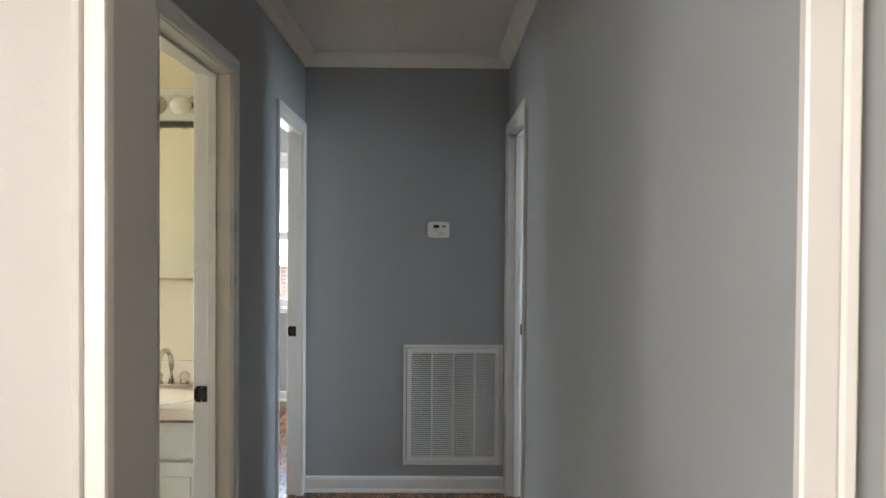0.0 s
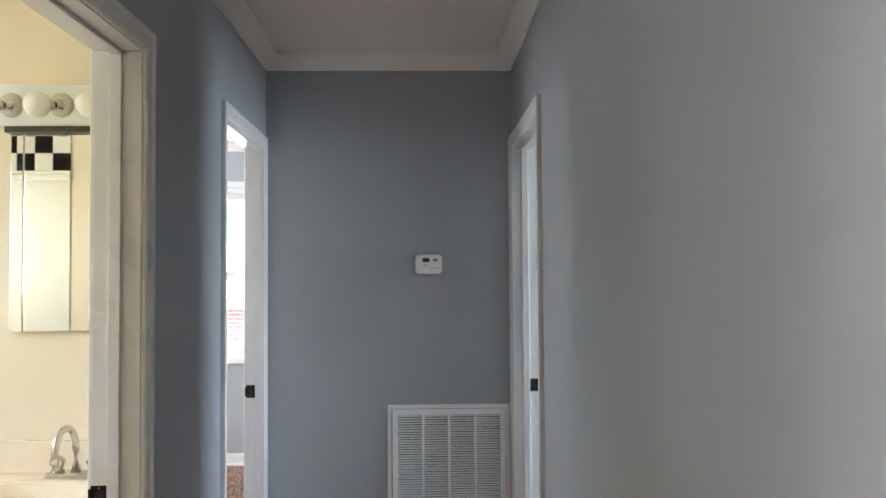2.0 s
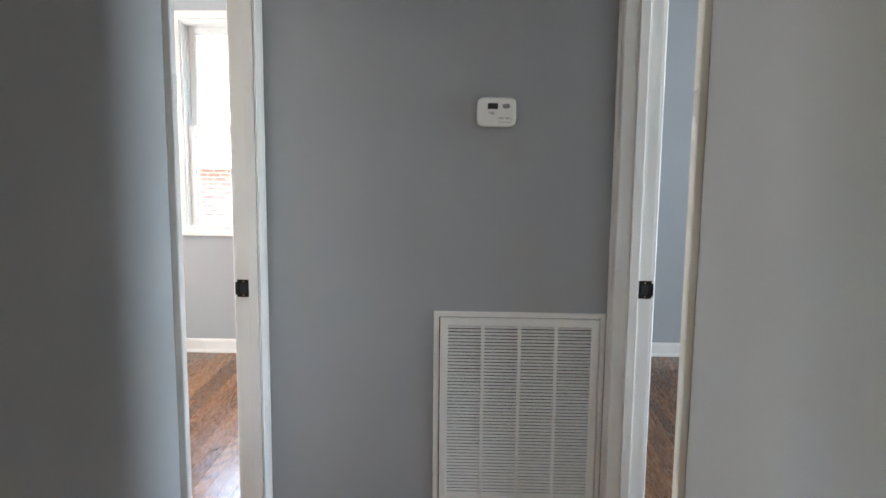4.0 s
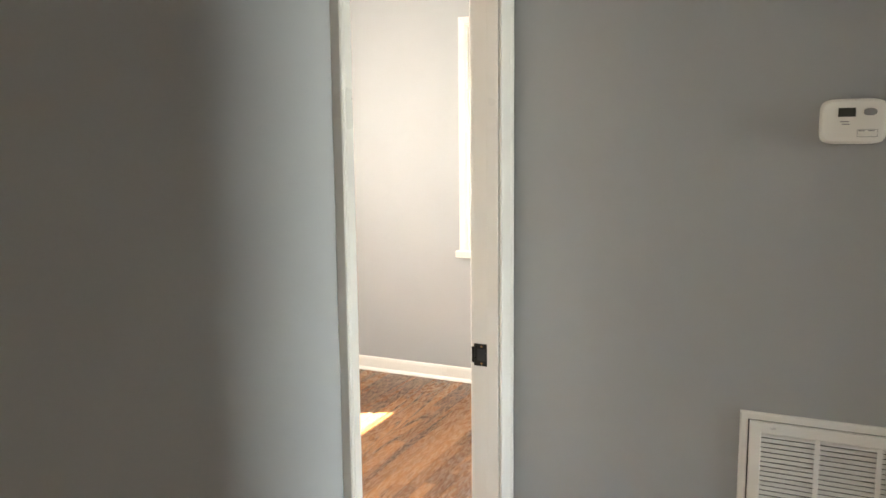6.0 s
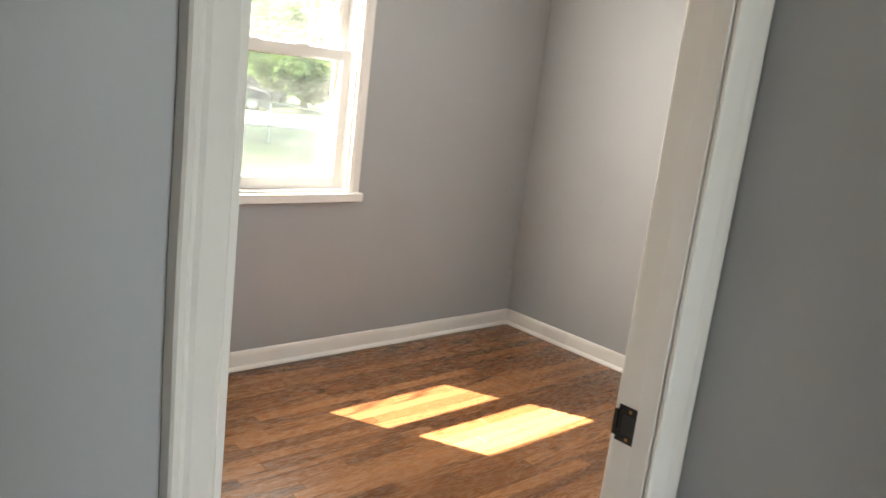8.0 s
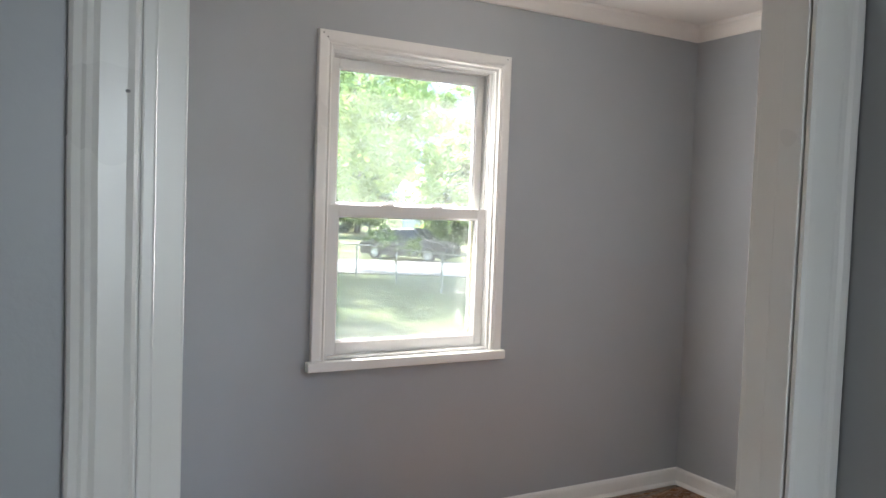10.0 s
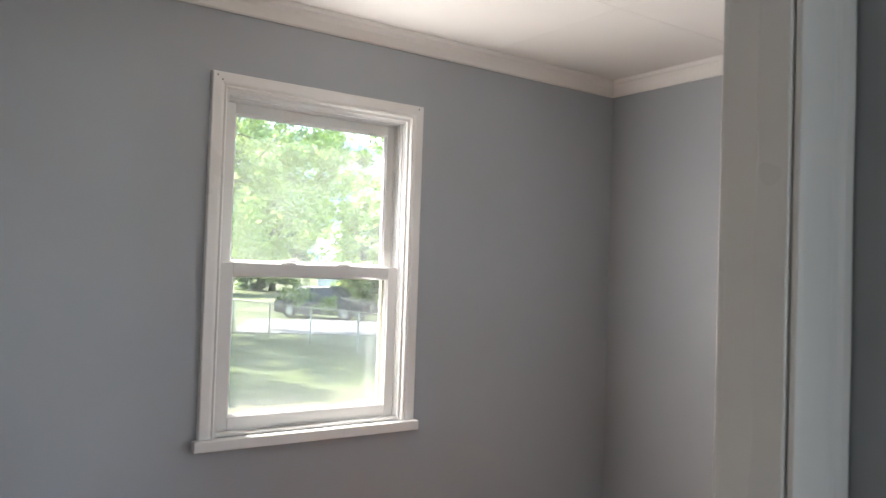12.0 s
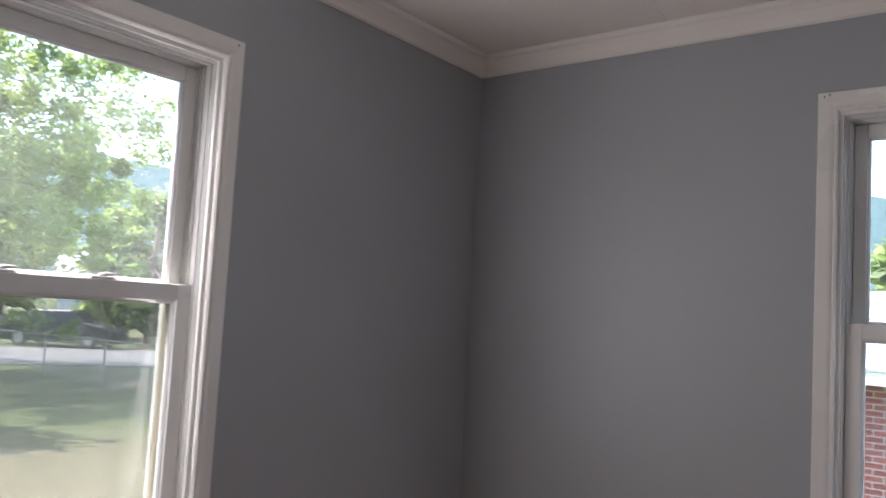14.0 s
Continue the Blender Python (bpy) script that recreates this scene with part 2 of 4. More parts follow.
def wall_y(name, x0, x1, y0, y1, openings, material, label, z1=2.44):
    """Wall that runs along y between y0 and y1; openings are (ya, yb, za, zb)."""
    bm = bmesh.new()
    at = y0
    for ya, yb, za, zb in sorted(openings):
        if ya > at:
            box(bm, x0, x1, at, ya, 0, z1)
        if za > 0:
            box(bm, x0, x1, ya, yb, 0, za)
        if zb < z1:
            box(bm, x0, x1, ya, yb, zb, z1)
        at = yb
    if y1 > at:
        box(bm, x0, x1, at, y1, 0, z1)
    return structure(name, bm, material, label, "wall")


def wall_x(name, y0, y1, x0, x1, openings, material, label, z1=2.44):
    bm = bmesh.new()
    at = x0
    for xa, xb, za, zb in sorted(openings):
        if xa > at:
            box(bm, at, xa, y0, y1, 0, z1)
        if za > 0:
            box(bm, xa, xb, y0, y1, 0, za)
        if zb < z1:
            box(bm, xa, xb, y0, y1, zb, z1)
        at = xb
    if x1 > at:
        box(bm, at, x1, y0, y1, 0, z1)
    return structure(name, bm, material, label, "wall")


# ---- plan ----
W = 1.132                 # hall from x 0 to W
END = 4.0                 # hall's end wall
T = 0.075                 # partition thickness
CEILING = 2.44
CROSS0, CROSS1 = 0.464, 0.588
RIGHT0 = 0.545            # the opening's right-hand wall starts here
OPEN_L = 0.39
BATH_D = (1.68, 2.415, 0, 2.0)
LEFT_D = (3.245, 3.938, 0, 1.993)
RIGHT_D = (3.17, 3.925, 0, 1.99)
BW, BN, BS = -2.442, 6.355, 3.06       # bedroom west wall, north wall, south wall
RE, RN, RS = 4.3, 6.45, 2.0           # other bedroom
TX0, TY0, TY1 = -1.9, 1.30, 2.97      # bathroom
LX0, LX1, LY0 = -2.0, 3.3, -4.0       # front room
# window openings: from, to, bottom, top
WIN1 = (4.302, 5.105, 0.804, 2.081)
WIN2 = (-1.112, -0.309, 0.804, 2.081)
# unseen window of the other bedroom, set where its fill lamp suits
WIN_R = (3.15, 3.95, 0.80, 2.085)
# unseen front room window, added to go with its fill lamp
WIN_L = (-3.4, -1.7, 0.75, 2.085)
TR = 0.105                # partition to the other bedroom
TB = 0.12                 # bathroom partition
# unseen bathroom window, added for the fill lamp
WIN_T = (1.75, 2.35, 1.2, 2.0)
OUT = 0.16


def rough(d, by=0.018):
    """The hole in the wall that a lined doorway needs."""
    return d[0] - by, d[1] + by, 0, d[3] + by


# floors
structure("floor", boxm(LX0 - 0.3, RE + 0.3, LY0 - 0.3, 6.7, -0.12, -0.018), plain("subfloor", (0.1, 0.06, 0.03), 0.8), "dark subfloor boards beneath the oak strips", "floor")
structure("bathroom_floor", boxm(TX0, -TB, TY0, TY1, -0.018, 0.004), plain("bath_vinyl", (0.55, 0.5, 0.4), 0.4), "pale vinyl bathroom floor", "floor")
# walls
wall_y("wall_hall_left", -0.05, 0, CROSS1, END, [rough(BATH_D), rough(LEFT_D)], WALL, "grey painted hall wall with two doorways")
wall_y("wall_bathroom_east", -TB, -0.05, TY0 - T, TY1 + 0.045, [rough(BATH_D)], BATH_WALL, "cream painted bathroom wall with doorway")
wall_y("wall_bedroom_east", -T, -0.05, TY1 + 0.045, END, [rough(LEFT_D)], WALL, "grey painted bedroom wall with doorway")
wall_y("wall_bedroom_east_2", -T, 0, END, BN + OUT, [], WALL, "grey painted bedroom wall")
wall_x("wall_hall_end", END, END + T, 0, W, [], WALL, "blue-grey painted wall at the hall's end")
wall_y("wall_hall_right", W, W + TR, RIGHT0, RN + OUT, [rough(RIGHT_D)], WALL, "grey painted hall wall with one doorway")
wall_x("wall_cross", CROSS0, CROSS1, LX0 - OUT, W, [(OPEN_L, W, 0, 2.2)], LIVING_WALL, "beige-grey wall with wide opening to the hall")
wall_x("wall_cross_2", RIGHT0, RIGHT0 + 0.12, W + TR, LX1 + OUT, [], LIVING_WALL, "beige-grey front room wall")
wall_x("wall_bathroom_south", TY0 - T, TY0, TX0 - OUT, -TB, [], BATH_WALL, "cream painted bathroom wall")
wall_x("wall_bathroom_north", TY1, TY1 + 0.045, BW - OUT, -TB, [], BATH_WALL, "cream painted bathroom wall behind the basin")
wall_x("wall_bedroom_south", TY1 + 0.045, BS, BW - OUT, -T, [], WALL, "grey painted bedroom wall")
wall_y("wall_bathroom_west", TX0 - OUT, TX0, TY0, TY1, [WIN_T], BATH_WALL, "cream painted outer bathroom wall with an added, unseen window")
wall_y("wall_bedroom_west", BW - OUT, BW, BS, BN + OUT, [WIN1], WALL, "grey painted outer bedroom wall with sash window")
wall_x("wall_bedroom_north", BN, BN + OUT, BW, -T, [WIN2], WALL, "grey painted outer bedroom wall with sash window")
wall_x("wall_closet_north", BN, BN + OUT, 0, W, [], WALL, "plain outer wall")
wall_x("wall_room_north", RN, RN + OUT, W + TR, RE, [], WALL, "grey painted bedroom wall")
wall_y("wall_room_east", RE, RE + OUT, RS, RN + OUT, [WIN_R], WALL, "grey painted outer wall with an added, unseen window")
wall_x("wall_room_south", RS - T, RS, W + TR, RE + OUT, [], WALL, "grey painted bedroom wall")
wall_y("wall_front_west", LX0 - OUT, LX0, LY0, CROSS0, [WIN_L], LIVING_WALL, "beige front room wall")
wall_y("wall_front_east", LX1, LX1 + OUT, LY0, RIGHT0, [], LIVING_WALL, "beige front room wall")
wall_x("wall_front_south", LY0 - OUT, LY0, LX0 - OUT, LX1 + OUT, [], LIVING_WALL, "beige front room wall with window")
bm = boxm(LX0 - 0.7, RE + 0.3, LY0 - 0.3, 6.75, CEILING + 0.003, CEILING + 0.12)
for rx0, rx1, ry0, ry1, sx, sy in ((BW, -T, BS, BN, 0.81, 1.22), (0.18, W, CROSS1, END, 0.34, 1.22)):
    gx, gy = rx0, ry0
    while gx < rx1:
        gy = ry0
        while gy < ry1:
            box(bm, gx + 0.0016, min(gx + sx, rx1) - 0.0016, gy + 0.0010, min(gy + sy, ry1) - 0.0010, CEILING, CEILING + 0.004)
            gy += sy
        gx += sx
structure("ceiling", bm, CEIL, "off-white painted ceiling board with faint joints", "ceiling")

# ---- mouldings ----
BASE = [(0.0, 0.0), (0.024, 0.0), (0.023, 0.008), (0.018, 0.016), (0.014, 0.02), (0.013, 0.07), (0.010, 0.082), (0.004, 0.088), (0.0, 0.088)]
CROWN = [(0.0, 2.367), (0.008, 2.367), (0.011, 2.370), (0.014, 2.372), (0.020, 2.386), (0.031, 2.404), (0.046, 2.418), (0.058, 2.424), (0.062, 2.430), (0.066, 2.4385), (0.0, 2.4385)]
CASING = [(0.004, 0.0), (0.004, 0.009), (0.008, 0.0125), (0.014, 0.0135), (0.036, 0.0135), (0.041, 0.0105), (0.046, 0.0115), (0.050, 0.0165), (0.057, 0.0175), (0.060, 0.015), (0.060, 0.0)]


def plan(x, y, z):
    return x, y, z


def baseboard(name, path, label="white painted baseboard with shoe moulding"):
    return structure(name, sweep(path, BASE, plan), TRIM, label, "baseboard")


def crown(name, x0, x1, y0, y1):
    return structure(name, sweep([(x0, y0), (x1, y0), (x1, y1), (x0, y1)], CROWN, plan, closed=True), CEIL, "white cove crown moulding along the ceiling", "crown moulding")


CW = 0.062
baseboard("baseboard_hall_end", [(W, END), (0, END)])
baseboard("baseboard_hall_left_near", [(0, BATH_D[0] - CW), (0, CROSS1)])
baseboard("baseboard_hall_left_far", [(0, LEFT_D[0] - CW), (0, BATH_D[1] + CW)])
baseboard("baseboard_hall_right", [(W, RIGHT0), (W, RIGHT_D[0] - CW)])
baseboard("baseboard_bedroom", [(-T, LEFT_D[1] + CW), (-T, BN), (BW, BN), (BW, BS), (-T, BS), (-T, LEFT_D[0] - CW)])
baseboard("baseboard_other_room", [(W + TR, RIGHT_D[0] - CW), (W + TR, RS), (RE, RS), (RE, RN), (W + TR, RN), (W + TR, RIGHT_D[1] + CW)])
crown("crown_hall", 0, W, CROSS1, END)
crown("crown_bedroom", BW, -T, BS, BN)
crown("crown_other_room", W + TR, RE, RS, RN)


# ---- doorways ----
def doorway(name, d, hall_x, into, label, T, plate_z=0.877, fit=(0.06, 0.0, 0.0), stop=0.010, proud=1.0):
    """Lined and cased doorway without its door; into is -1 where the room lies towards -x."""
    e = empty(name, (hall_x, d[0], 0), label, "door frame", "hall doorways", "structure")
    inv = Matrix.Translation((-hall_x, -d[0], 0))

    def add(nm, bm, mat, lab="", smooth=False):
        bmesh.ops.transform(bm, matrix=inv, verts=bm.verts)
        return part(nm, bm, mat, e, lab, smooth)

    def X(a, b):
        p, q = hall_x + into * a, hall_x + into * b
        return min(p, q), max(p, q)

    a, b, _, top = d
    fit = fit if fit[1] else (fit[0], b + 0.004, b + 0.06)
    ups = [top * k / 26 for k in range(26)]
    path = [(a, z) for z in ups] + [(a, top), (b, top)] + [(b, z) for z in reversed(ups)]
    near_w, far_from, far_to = fit
    bm = sweep(path, CASING, lambda u, z, v: (hall_x - into * v, u, z))
    for v in bm.verts:                                  # the casing was cut narrower or wider to fit beside the corner
        if v.co.y < a:
            v.co.y = a + (v.co.y - a) * near_w / 0.06
        elif v.co.y > b:
            v.co.y = far_from + (v.co.y - b - 0.004) / 0.056 * (far_to - far_from)
            v.co.x = hall_x + (v.co.x - hall_x) * proud
    for v in bm.verts:                                  # uneven paint and caulk along the outer bead
        off = max(a - v.co.y, v.co.y - b)
        if 0.02 < off < 0.09:
            v.co.y += 0.0016 * noise.noise(Vector((v.co.z * 7, a, 2.0)))
            v.co.x += 0.0012 * noise.noise(Vector((v.co.z * 9, a, 7.0)))
    add("casing", bm, TRIM)
    add("room_casing", sweep(path, CASING, lambda u, z, v: (hall_x + into * (T + v), u, z)), TRIM)
    x0, x1 = X(-0.001, T + 0.001)
    add("jamb", boxm(x0, x1, a - 0.017, a, 0, top, bevel=0.0015), TRIM)
    add("jamb", boxm(x0, x1, b, b + 0.017, 0, top, bevel=0.0015), TRIM)
    add("head_jamb", boxm(x0, x1, a - 0.017, b + 0.017, top + 0.0005, top + 0.0165, bevel=0.0015), TRIM)
    x0, x1 = X(T - 0.072, T - 0.042)
    add("stop", boxm(x0, x1, a + 0.0005, a + 0.0105, 0, top - 0.011, bevel=0.002), TRIM)
    add("stop", boxm(x0, x1, b - stop - 0.0005, b - 0.0005, 0, top - 0.011, bevel=0.002), TRIM)
    add("head_stop", boxm(x0, x1, a, b, top - 0.0105, top - 0.0005, bevel=0.002), TRIM)
    x0, x1 = X(T - 0.040, T + 0.0005)
    bm = boxm(x0, x1, b - 0.0025, b - 0.0002, plate_z, plate_z + 0.057, bevel=0.0008)
    lx = X(T - 0.0015, T + 0.006)
    box(bm, lx[0], lx[1], b - 0.005, b - 0.001, plate_z + 0.008, plate_z + 0.049, bevel=0.001)
    plate = add("strike_plate", bm, BLACK, "black metal strike plate")
    x0, x1 = X(T - 0.031, T - 0.009)
    # no hole is cut: a near-black patch paints its shade
    bm = boxm(x0, x1, b - 0.0030, b - 0.0024, plate_z + 0.013, plate_z + 0.044)
    bmesh.ops.transform(bm, matrix=inv, verts=bm.verts)
    part("latch_hole", bm, SHADOW_GAP, plate, "near-black patch painted as the shade in the latch hole")
    for z in (plate_z + 0.0065, plate_z + 0.0505):
        bm = bmesh.new()
        bmesh.ops.create_cone(bm, cap_ends=True, segments=10, radius1=0.003, radius2=0.0024, depth=0.001, matrix=Matrix.Translation((sum(X(T - 0.02, T - 0.02)) / 2, b - 0.003, z)) @ Matrix.Rotation(radians(90), 4, "X"))
        bmesh.ops.transform(bm, matrix=inv, verts=bm.verts)
        part("screw", bm, BRASS, plate)
    return e


doorway("door_1", BATH_D, 0.0, -1, "white painted open doorway frame to the bathroom", TB, 0.842)
doorway("door_2", LEFT_D, 0.0, -1, "white painted open doorway frame to the bedroom", T, 0.877, (0.044, LEFT_D[1] - 0.019, END - 0.002), 0.021, 0.55)
doorway("door_3", RIGHT_D, W, 1, "white painted open doorway frame to the other bedroom", TR, 0.895, (0.06, RIGHT_D[1] - 0.004, END - 0.002), 0.012)


def bedroom_door():
    """Flush door, swung square into the bedroom on the near jamb."""
    y0, y1, x1 = LEFT_D[0] + 0.009, LEFT_D[0] + 0.045, -T - 0.004
    e = empty("bedroom_door", (x1, y0, 0), "white painted flush door, standing open into the bedroom", "door")
    inv = Matrix.Translation((-x1, -y0, 0))

    def A(bm):
        bmesh.ops.transform(bm, matrix=inv, verts=bm.verts)
        return bm
    part("leaf", A(boxm(x1 - 0.665, x1, y0, y1, 0.012, LEFT_D[3] - 0.006, bevel=0.002)), TRIM, e)
    for z in (0.25, 1.0, 1.74):
        part("hinge", A(tube(bmesh.new(), [(x1 + 0.001, y0 - 0.004, z), (x1 + 0.001, y0 - 0.004, z + 0.09)], 0.005, 8)), TRIM, e)
    for s, y in ((-1, y0), (1, y1)):
        k = part("knob", A(tube(bmesh.new(), [(x1 - 0.605, y, 0.905), (x1 - 0.605, y + s * 0.03, 0.905), (x1 - 0.605, y + s * 0.045, 0.905), (x1 - 0.605, y + s * 0.06, 0.905)], [0.012, 0.012, 0.027, 0.018], 16)), BLACK, e, "black round door knob", smooth=True)
        part("rose", A(tube(bmesh.new(), [(x1 - 0.605, y, 0.905), (x1 - 0.605, y + s * 0.006, 0.905)], [0.03, 0.027], 18)), BLACK, k)


bedroom_door()
# nail holes left in the trim
for nx, ny, nz, r in ((0.0138, LEFT_D[0] - 0.010, 1.505, 0.0016),):
    bm = bmesh.new()
    ball(bm, (nx, ny, nz), r, 8, 6, 0.7)
    tagged(part("nail_hole", bm, INK), "small dark nail hole in the door casing", "nail hole")
for ny, nz in ((WIN1[0] - 0.04, WIN1[3] + 0.045), (WIN1[0] - 0.022, WIN1[3] + 0.03), (WIN1[1] + 0.035, WIN1[3] + 0.045)):
    bm = bmesh.new()
    # near-black beads paint the shade inside these holes, here and below
    ball(bm, (BW + 0.019, ny, nz), 0.0028, 8, 6)
    tagged(part("nail_hole", bm, SHADOW_GAP), "small dark nail hole in the window casing", "nail hole", "nail holes")
for nx, nz in ((WIN2[0] - 0.04, WIN2[3] + 0.045), (WIN2[0] - 0.025, WIN2[3] + 0.05)):
    bm = bmesh.new()
    ball(bm, (nx, BN - 0.019, nz), 0.0028, 8, 6)
    tagged(part("nail_hole", bm, SHADOW_GAP), "small dark nail hole in the window casing", "nail hole", "nail holes")
# cased opening to the front room
OPENING_CASE = [(0.0, 0.0), (0.0, 0.014), (0.004, 0.017), (0.040, 0.017), (0.045, 0.013), (0.049, 0.019), (0.060, 0.021), (0.064, 0.016), (0.064, 0.0)]
structure("trim_opening", sweep([(OPEN_L, 0.0), (OPEN_L, 2.2)], [(u * 0.55, v) for u, v in OPENING_CASE], lambda u, z, v: (u, CROSS0 - v, z)), TRIM, "narrow cream-white casing beside the wide opening", "casing")
structure("trim_opening_2", sweep([(W, 2.2), (W, 0.0)], OPENING_CASE, lambda u, z, v: (u, RIGHT0 - v, z)), TRIM, "cream-white casing beside the wide opening", "casing")


# ---- windows ----
WCASE = [(0.0, 0.0), (0.0, 0.012), (0.006, 0.016), (0.012, 0.012), (0.018, 0.016), (0.024, 0.018), (0.054, 0.020), (0.058, 0.018), (0.060, 0.0)]


def sash(name, e, A, d0, d1, a0, a1, z0, z1, stile, bottom, topr, mat, pane_mat):
    """One sash: four members and its pane."""
    s = part(name, A(boxm(a0, a0 + stile, d0, d1, z0, z1, bevel=0.003)), mat, e)
    part("stile", A(boxm(a1 - stile, a1, d0, d1, z0, z1, bevel=0.003)), mat, s)
    part("bottom_rail", A(boxm(a0 + stile, a1 - stile, d0, d1, z0, z0 + bottom, bevel=0.003)), mat, s)
    part("top_rail", A(boxm(a0 + stile, a1 - stile, d0, d1, z1 - topr, z1, bevel=0.003)), mat, s)
    dm = (d0 + d1) / 2
    bead = 0.008
    part("glazing_bead", A(sweep([(a0 + stile, z0 + bottom), (a1 - stile, z0 + bottom), (a1 - stile, z1 - topr), (a0 + stile, z1 - topr)], [(0, -0.011), (0, 0.007), (bead * 0.4, 0.007), (bead, 0.0), (bead, -0.007)], lambda a, z, v: (a, dm - v, z), closed=True)), mat, s)
    p = part("pane", A(boxm(a0 + stile + 0.001, a1 - stile - 0.001, dm - 0.0015, dm + 0.0015, z0 + bottom + 0.001, z1 - topr - 0.001)), pane_mat, s)
    p.visible_shadow = False
    return s


def double_hung(name, put, win, label, screened=False):
    """Double-hung window; put maps (along, depth outwards, z) into the room."""
    e = empty(name, put(win[0], 0, 0), label, "window", "sash windows", "structure")
    origin = Vector(put(win[0], 0, 0))

    def A(bm):
        for v in bm.verts:
            v.co = Vector(put(*v.co)) - origin
        bmesh.ops.recalc_face_normals(bm, faces=bm.faces)
        return bm

    a0, a1, z0, z1 = win
    part("casing", A(sweep([(a0, z0 - 0.0005), (a0, z1), (a1, z1), (a1, z0 - 0.0005)], WCASE, lambda a, z, v: (a, -v, z))), TRIM, e)
    part("window_sill", A(boxm(a0 - 0.078, a1 + 0.072, -0.040, -0.0006, z0 - 0.042, z0 - 0.001, bevel=0.006)), TRIM, e)
    # stepped liner
    for k, (dd0, dd1, th) in enumerate(((-0.002, 0.026, 0.012), (0.026, 0.068, 0.020), (0.068, 0.112, 0.028), (0.112, 0.172, 0.022))):
        part("window_frame", A(sweep([(a0, z0 - 0.012), (a0, z1), (a1, z1), (a1, z0 - 0.012)], [(-th, -dd0), (0.0005 * k, -dd0), (0.0005 * k, -dd1), (-th, -dd1)], lambda a, z, v: (a, -v, z))), SASH, e)
    for dd, th in ((0.010, 0.012), (0.020, 0.012), (0.046, 0.020), (0.062, 0.020), (0.106, 0.028)):    # beads along the stepped liner
        part("bead", A(sweep([(a0, z0 + 0.014), (a0, z1), (a1, z1), (a1, z0 + 0.014)], [(-th + 0.001, -dd), (-th - 0.0035, -dd - 0.0005), (-th - 0.0048, -dd - 0.0025), (-th - 0.0035, -dd - 0.0045), (-th + 0.001, -dd - 0.005)], lambda a, z, v: (a, -v, z))), SASH, e)
    part("inner_ledge", A(boxm(a0 + 0.001, a1 - 0.001, 0.002, 0.166, z0 + 0.0008, z0 + 0.0125, bevel=0.003)), SASH, e)
    part("outer_sill", A(boxm(a0 - 0.05, a1 + 0.05, 0.168, 0.225, z0 - 0.05, z0 - 0.005, bevel=0.004)), SASH, e)
    meet = 1.445
    lo = sash("lower_sash", e, A, 0.030, 0.060, a0 + 0.021, a1 - 0.021, z0 + 0.013, meet, 0.042, 0.052, 0.046, SASH, PANE_LOW)
    sash("upper_sash", e, A, 0.072, 0.100, a0 + 0.029, a1 - 0.029, meet - 0.03, z1 - 0.029, 0.036, 0.032, 0.040, SASH, PANE)
    if screened:                                        # half screen outside the lower sash
        fr = part("screen_frame", A(sweep([(a0 + 0.023, z0 + 0.013), (a1 - 0.023, z0 + 0.013), (a1 - 0.023, meet), (a0 + 0.023, meet)], [(0, 0.0), (0, 0.012), (0.003, 0.014), (0.017, 0.014), (0.020, 0.010), (0.020, 0.0)], lambda a, z, v: (a, 0.128 - v, z), closed=True)), SCREEN_FRAME, e, "thin tan metal screen frame")
        part("screen_mesh", A(boxm(a0 + 0.042, a1 - 0.042, 0.1205, 0.1213, z0 + 0.032, meet - 0.019)), SCREEN, fr, "fine grey insect screen")
    w = a1 - a0
    for f in (0.36, 0.66):
        bm = boxm(a0 + w * f - 0.032, a0 + w * f + 0.032, 0.034, 0.056, meet, meet + 0.007, bevel=0.003)
        tube(bm, [(a0 + w * f - 0.006, 0.045, meet + 0.007), (a0 + w * f + 0.012, 0.042, meet + 0.013), (a0 + w * f + 0.034, 0.038, meet + 0.013)], [0.006, 0.005, 0.004], 8)
        part("sash_lock", A(bm), SASH, lo, "white cam lock on the meeting rail")
    return e


double_hung("window_1", lambda a, d, z: (BW - d, a, z), WIN1, "white double-hung sash window, unseen, added as a light source, looking on a lawn", True)
double_hung("window_2", lambda a, d, z: (a, BN + d, z), WIN2, "white double-hung sash window, unseen, added as a light source, facing a brick house")
double_hung("window_3", lambda a, d, z: (RE + d, a, z), WIN_R, "white double-hung sash window, unseen, added as a light source")
double_hung("window_4", lambda a, d, z: (LX0 - d, a, z), WIN_L, "wide white double-hung window, unseen, added as a light source")


def small_window(name, x, win):
    e = empty(name, (x, win[0], 0), "small white fixed bathroom window, unseen, added as a light source", "window", kind="structure")
    inv = Matrix.Translation((-x, -win[0], 0))

    def A(bm):
        bmesh.ops.transform(bm, matrix=inv, verts=bm.verts)
        return bm
    part("window_frame", A(sweep([(win[0], win[2]), (win[0], win[3]), (win[1], win[3]), (win[1], win[2])], [(-0.03, -0.04), (0.0, -0.04), (0.0, -0.1), (-0.03, -0.1)], lambda a, z, v: (x + v, a, z), closed=True)), SASH, e)
    p = part("pane", A(boxm(x - 0.072, x - 0.069, win[0] + 0.028, win[1] - 0.028, win[2] + 0.028, win[3] - 0.028)), PANE, e)
    p.visible_shadow = False


small_window("window_5", TX0, WIN_T)

